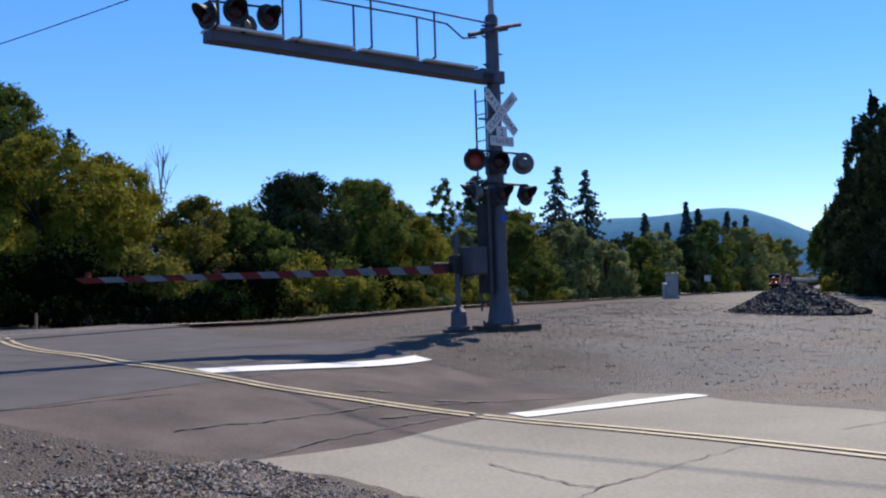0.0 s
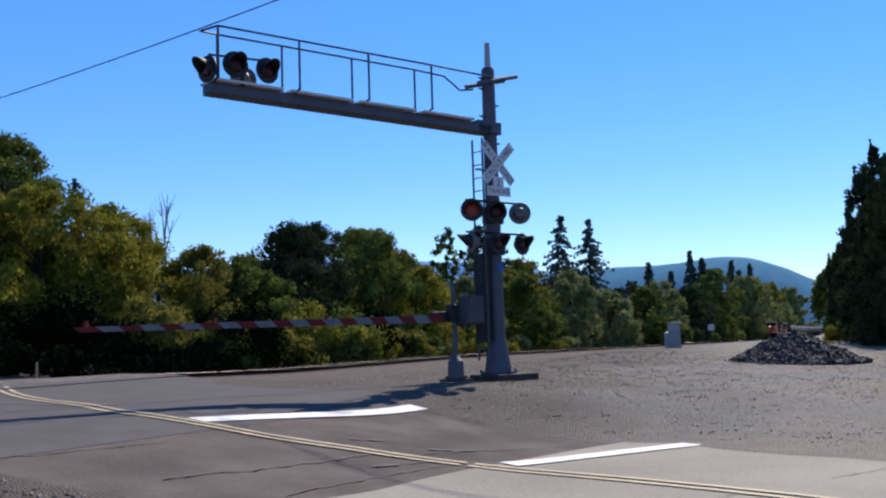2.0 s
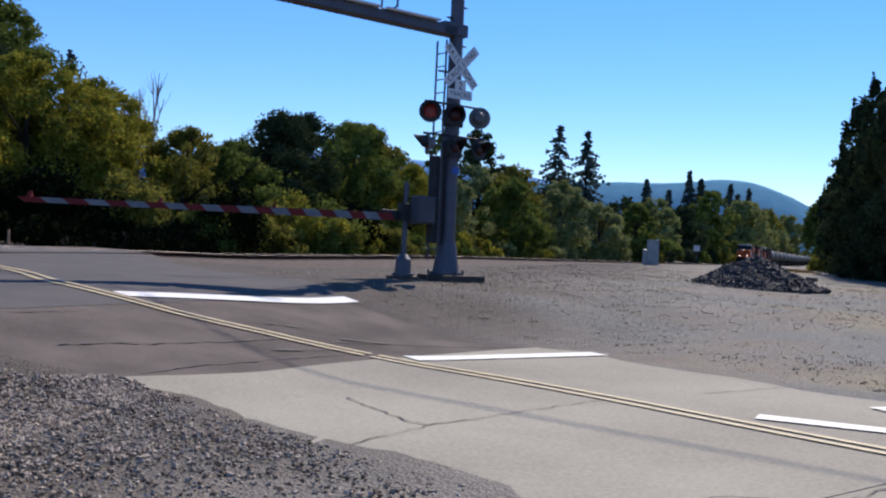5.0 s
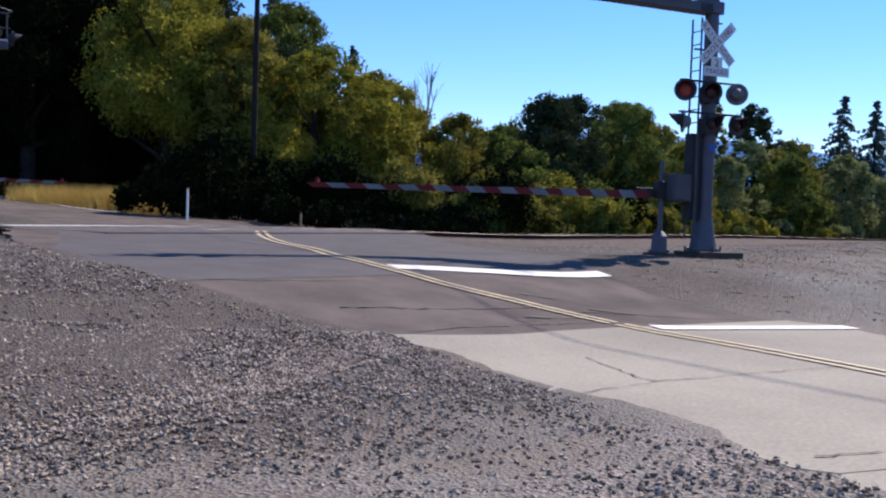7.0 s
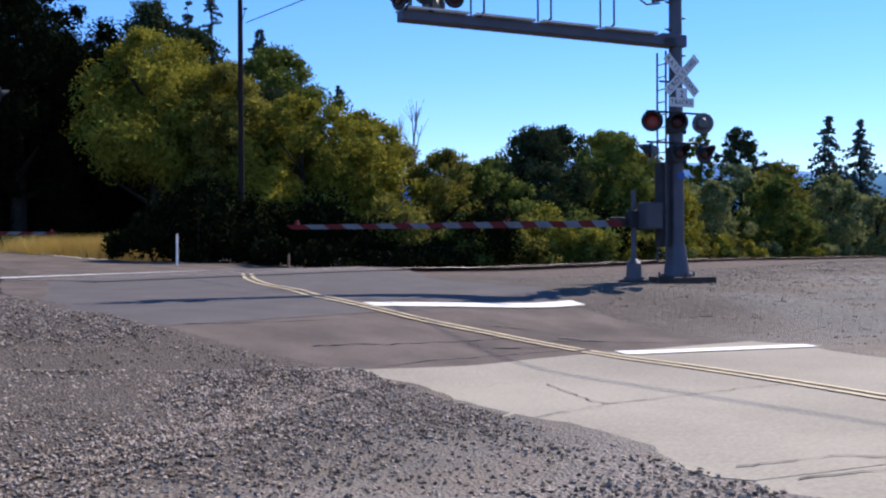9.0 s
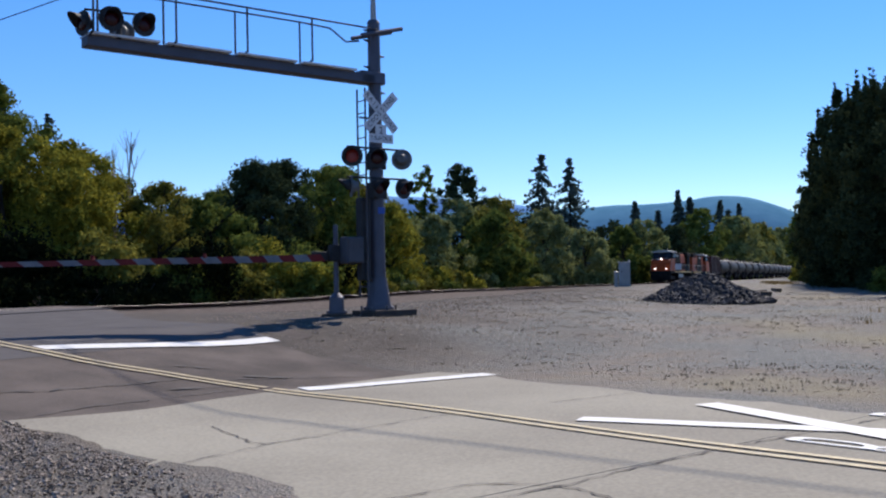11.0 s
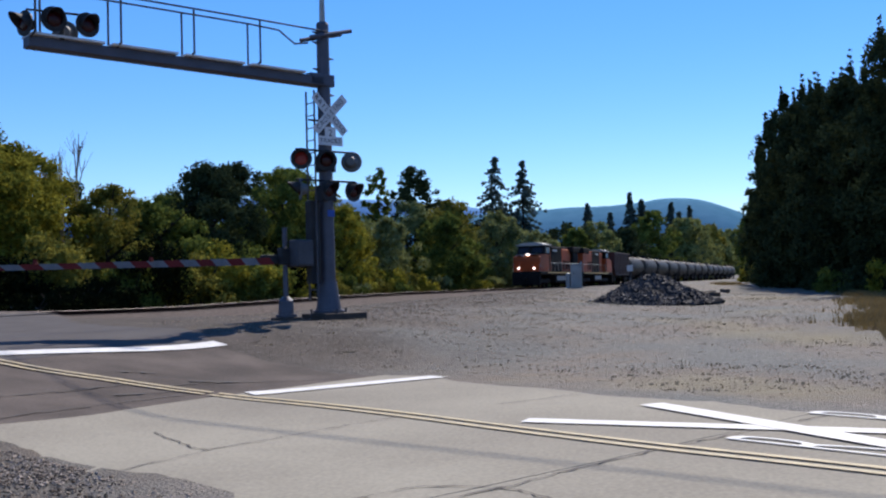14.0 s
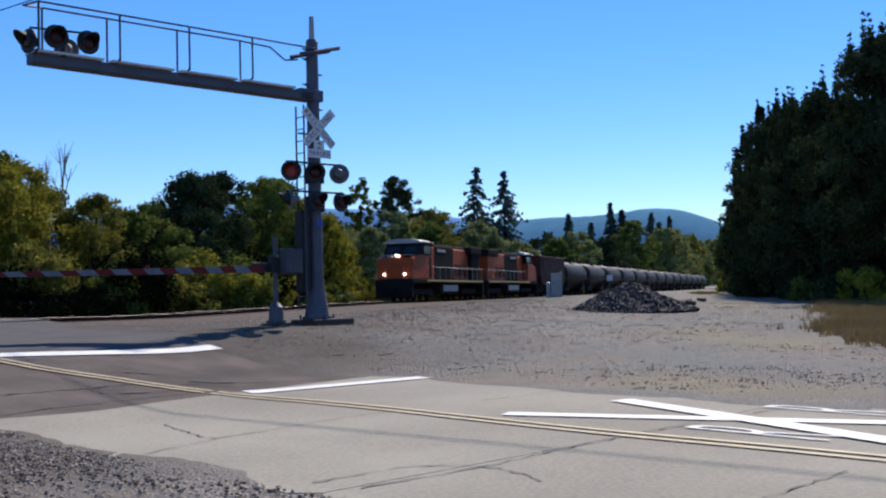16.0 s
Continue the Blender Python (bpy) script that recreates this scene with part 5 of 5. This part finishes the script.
        part("windscreen", boxm(-0.02, 0.02, -0.5, 0.5, -0.3, 0.34, 0.0, m), M_GLASS, cab, "dark windscreen pane")
    for y in (-1.43, 1.41):
        part("side_window", b(5.2, 6.6, y, y + 0.02, 3.52, 4.12), M_GLASS, cab, "dark cab side window")
    for y in (-1.435, 1.42):
        part("cab_door", b(5.0, 5.45, y, y + 0.015, 1.7, 3.3), M_LBLACK, root, "dark cab door")
    # hood in coloured lengths
    for x0, x1, w, top, m in ((2.9, 4.9, 0.98, 4.15, M_ORANGE), (-1.9, 2.9, 1.0, 4.3, M_LBLACK), (-6.2, -1.9, 0.98, 4.18, M_ORANGE), (-8.7, -6.2, 1.3, 4.35, M_ORANGE if flip else M_LBLACK)):
        part("hood_section", b(x0, x1, -w, w, 1.6, top, bevel=0.08), m, root, "orange hood section" if m is M_ORANGE else "black hood section")
    part("hood_top", b(-8.6, 4.8, -0.8, 0.8, 4.1, 4.42, bevel=0.06), M_LBLACK, root, "sooty black hood top")
    part("radiator", b(-8.9, -5.6, -1.45, 1.45, 3.85, 4.5, bevel=0.1), M_LBLACK, root, "overhanging radiator wing")
    part("exhaust_stack", b(-0.6, 0.3, -0.35, 0.35, 4.4, 4.66, bevel=0.03), M_LBLACK, root)
    for k in range(7):
        for y in (-1.0, 0.985):
            part("hood_louvre", b(-2.3 - 0.5 * k, -2.55 - 0.5 * k, y, y + 0.018, 1.9, 2.9), M_LBLACK, root)
    for y in (-1.03, 1.01):
        part("name_bar", b(0.2, 2.2, y, y + 0.015, 3.8, 4.02), M_SILVER, root, "plain pale bar of lettering")
    for y in (-1.44, 1.44):
        bm = bmesh.new()
        rod(bm, (-9.0 * s, y, 2.55), (4.7 * s, y, 2.55), 0.022, n=6)
        for k in range(10):
            rod(bm, ((-9.0 + 1.5 * k) * s, y, 1.6), ((-9.0 + 1.5 * k) * s, y, 2.55), 0.02, n=6)
        part("handrail", bm, M_SILVER, root, "pale side handrail")
    for e in (9.2, -9.2):
        for y in (-1.4, -0.7, 0.7, 1.4):
            part("end_rail_post", rodm((e * s, y, 1.6), (e * s, y, 2.4), 0.02, n=6), M_SILVER, root)
    lit = not flip
    if lit:
        part("headlight", rodm((8.3 * s, 0.05, 3.35), (9.0 * s, 0.05, 3.35), 0.08, n=14), M_HEAD, root, "bright lit headlight")
        for y in (-0.8, 0.8):
            bm = rodm((9.1 * s, y, 1.95), (9.34 * s, y, 1.95), 0.08, n=14)
            part("ditch_light", bm, M_HEAD, root, "bright lit ditch light")
        part("number_board", b(8.2, 9.0, -0.62, -0.3, 3.2, 3.4), M_SILVER, root, "pale plain bar")
        # A pale strip stands in for sun along the top of the nose.
        part("sunlit_nose_top", b(7.8, 8.9, -1.2, 1.2, 3.36, 3.40), M_SILVER, root, "pale band painted as sunlight along the nose top")
    return root


def hopper():
    root = empty("hopper_car", pose(0, 0, 0), "dark brown covered buffer car behind the locomotives", "freight car")
    out = [(-6.1, 2.2), (-5.2, 1.2), (5.2, 1.2), (6.1, 2.2), (6.1, 4.25), (-6.1, 4.25)]
    part("car_body", prism(bmesh.new(), out, -1.5, 1.5), M_HOPPER, root)
    for k in range(11):
        x = -5.8 + 1.16 * k
        for y in (-1.56, 1.5):
            part("side_rib", boxm(x - 0.06, x + 0.06, y, y + 0.06, 1.4, 4.25), M_HOPPER, root)
    part("roof", boxm(-6.15, 6.15, -1.55, 1.55, 4.25, 4.4, 0.03), M_HOPPER, root)
    part("sill", boxm(-6.5, 6.5, -0.3, 0.3, 0.9, 1.25), M_LGREY, root)
    part("end_platform", boxm(5.9, 6.5, -1.4, 1.4, 1.15, 1.25), M_LGREY, root)
    part("end_platform", boxm(-6.5, -5.9, -1.4, 1.4, 1.15, 1.25), M_LGREY, root)
    truck(root, 4.6, 2, 1.7)
    truck(root, -4.6, 2, 1.7)
    return root


def tank_car():
    root = empty("tank_car", pose(0, 0, 0), "black cylindrical tank car, dull with road dust", "tank car", "tank cars of the freight train")
    rings, n, vs, fs = [(-6.55, 0.0), (-6.5, 0.5), (-6.38, 0.95), (-6.15, 1.3), (-5.9, 1.46), (-5.6, 1.5), (5.6, 1.5), (5.9, 1.46), (6.15, 1.3), (6.38, 0.95), (6.5, 0.5), (6.55, 0.0)], 32, [], []
    for x, r in rings:
        for k in range(n):
            a = 2 * math.pi * k / n
            vs.append((x, r * math.cos(a), 2.62 + r * math.sin(a)))
    for i in range(len(rings) - 1):
        for k in range(n):
            q = (k + 1) % n
            fs.append((i * n + k, i * n + q, (i + 1) * n + q, (i + 1) * n + k))
    t = part("tank", (vs, [], fs), M_TANK, root, "black welded tank shell")
    for f in t.data.polygons:
        f.use_smooth = True
    part("fitting_dome", rodm((0, 0, 4.05), (0, 0, 4.5), 0.45, 0.42, 18), M_TANK, root, "domed valve housing")
    part("top_platform", boxm(-1.1, 1.1, -0.8, 0.8, 4.1, 4.16), M_LGREY, root)
    bm = bmesh.new()
    for x in (-1.1, 1.1):
        for y in (-0.8, 0.8):
            rod(bm, (x, y, 4.1), (x, y, 4.75), 0.025, n=6)
    for y in (-0.8, 0.8):
        rod(bm, (-1.1, y, 4.75), (1.1, y, 4.75), 0.025, n=6)
    part("platform_railing", bm, M_LGREY, root)
    for y in (-1.54, 1.54):
        bm = bmesh.new()
        for x in (-0.22, 0.22):
            rod(bm, (x, y, 1.0), (x, y * 0.55, 4.1), 0.02, n=6)
        part("side_ladder", bm, M_LGREY, root)
    part("sill", boxm(-6.9, 6.9, -0.35, 0.35, 0.85, 1.2), M_LGREY, root)
    for e in (-1, 1):
        part("saddle", boxm(min(4.1 * e, 5.3 * e), max(4.1 * e, 5.3 * e), -1.25, 1.25, 1.0, 1.75), M_LGREY, root)
        part("end_platform", boxm(min(6.1 * e, 6.8 * e), max(6.1 * e, 6.8 * e), -1.4, 1.4, 1.12, 1.2), M_LGREY, root)
        part("end_railing", rodm((6.75 * e, -1.35, 2.1), (6.75 * e, 1.35, 2.1), 0.025, n=6), M_SILVER, root)
        part("tank_band", rodm((4.7 * e - 0.06, 0, 2.62), (4.7 * e + 0.06, 0, 2.62), 1.515, n=32), M_LGREY, root)
    truck(root, 4.9, 2, 1.7)
    truck(root, -4.9, 2, 1.7)
    return root


loco_a = locomotive("orange and black diesel locomotive leading with its lights on", False)
loco_b = locomotive("orange and black diesel locomotive running cab to the rear", True)
buffer_car = hopper()
tank_a = tank_car()
TRAIN = [(loco_a, 20.0), (loco_b, 20.0), (buffer_car, 13.6), (tank_a, 14.6)]
for _k in range(13):
    TRAIN.append((copy_thing(tank_a, pose(0, 0, 0)), 14.6))


def car_pose(s0, length, t):
    """The pose of a car whose leading end lies s0 behind the front of the train."""
    mid = front_arc(t) + s0 + length / 2
    a, b = on_track(mid - length * 0.3), on_track(mid + length * 0.3)
    c = (a + b) / 2
    f = a - b
    return pose(c.x, c.y, c.z, 0, -math.degrees(math.atan2(f.z, math.hypot(f.x, f.y))), math.degrees(math.atan2(f.y, f.x)))


def motions():
    s = -0.5
    for ob, length in TRAIN:
        walk(ob, [(t, car_pose(s, length, t)) for t in (0.0, 1.0, 2.0, 3.0, 4.0, 5.0, 6.0, 7.0, 8.0, 9.0, 10.0, 11.0, 12.0, 13.0, 14.0, 15.0, 16.0)])
        s += length


slabs()
motions()
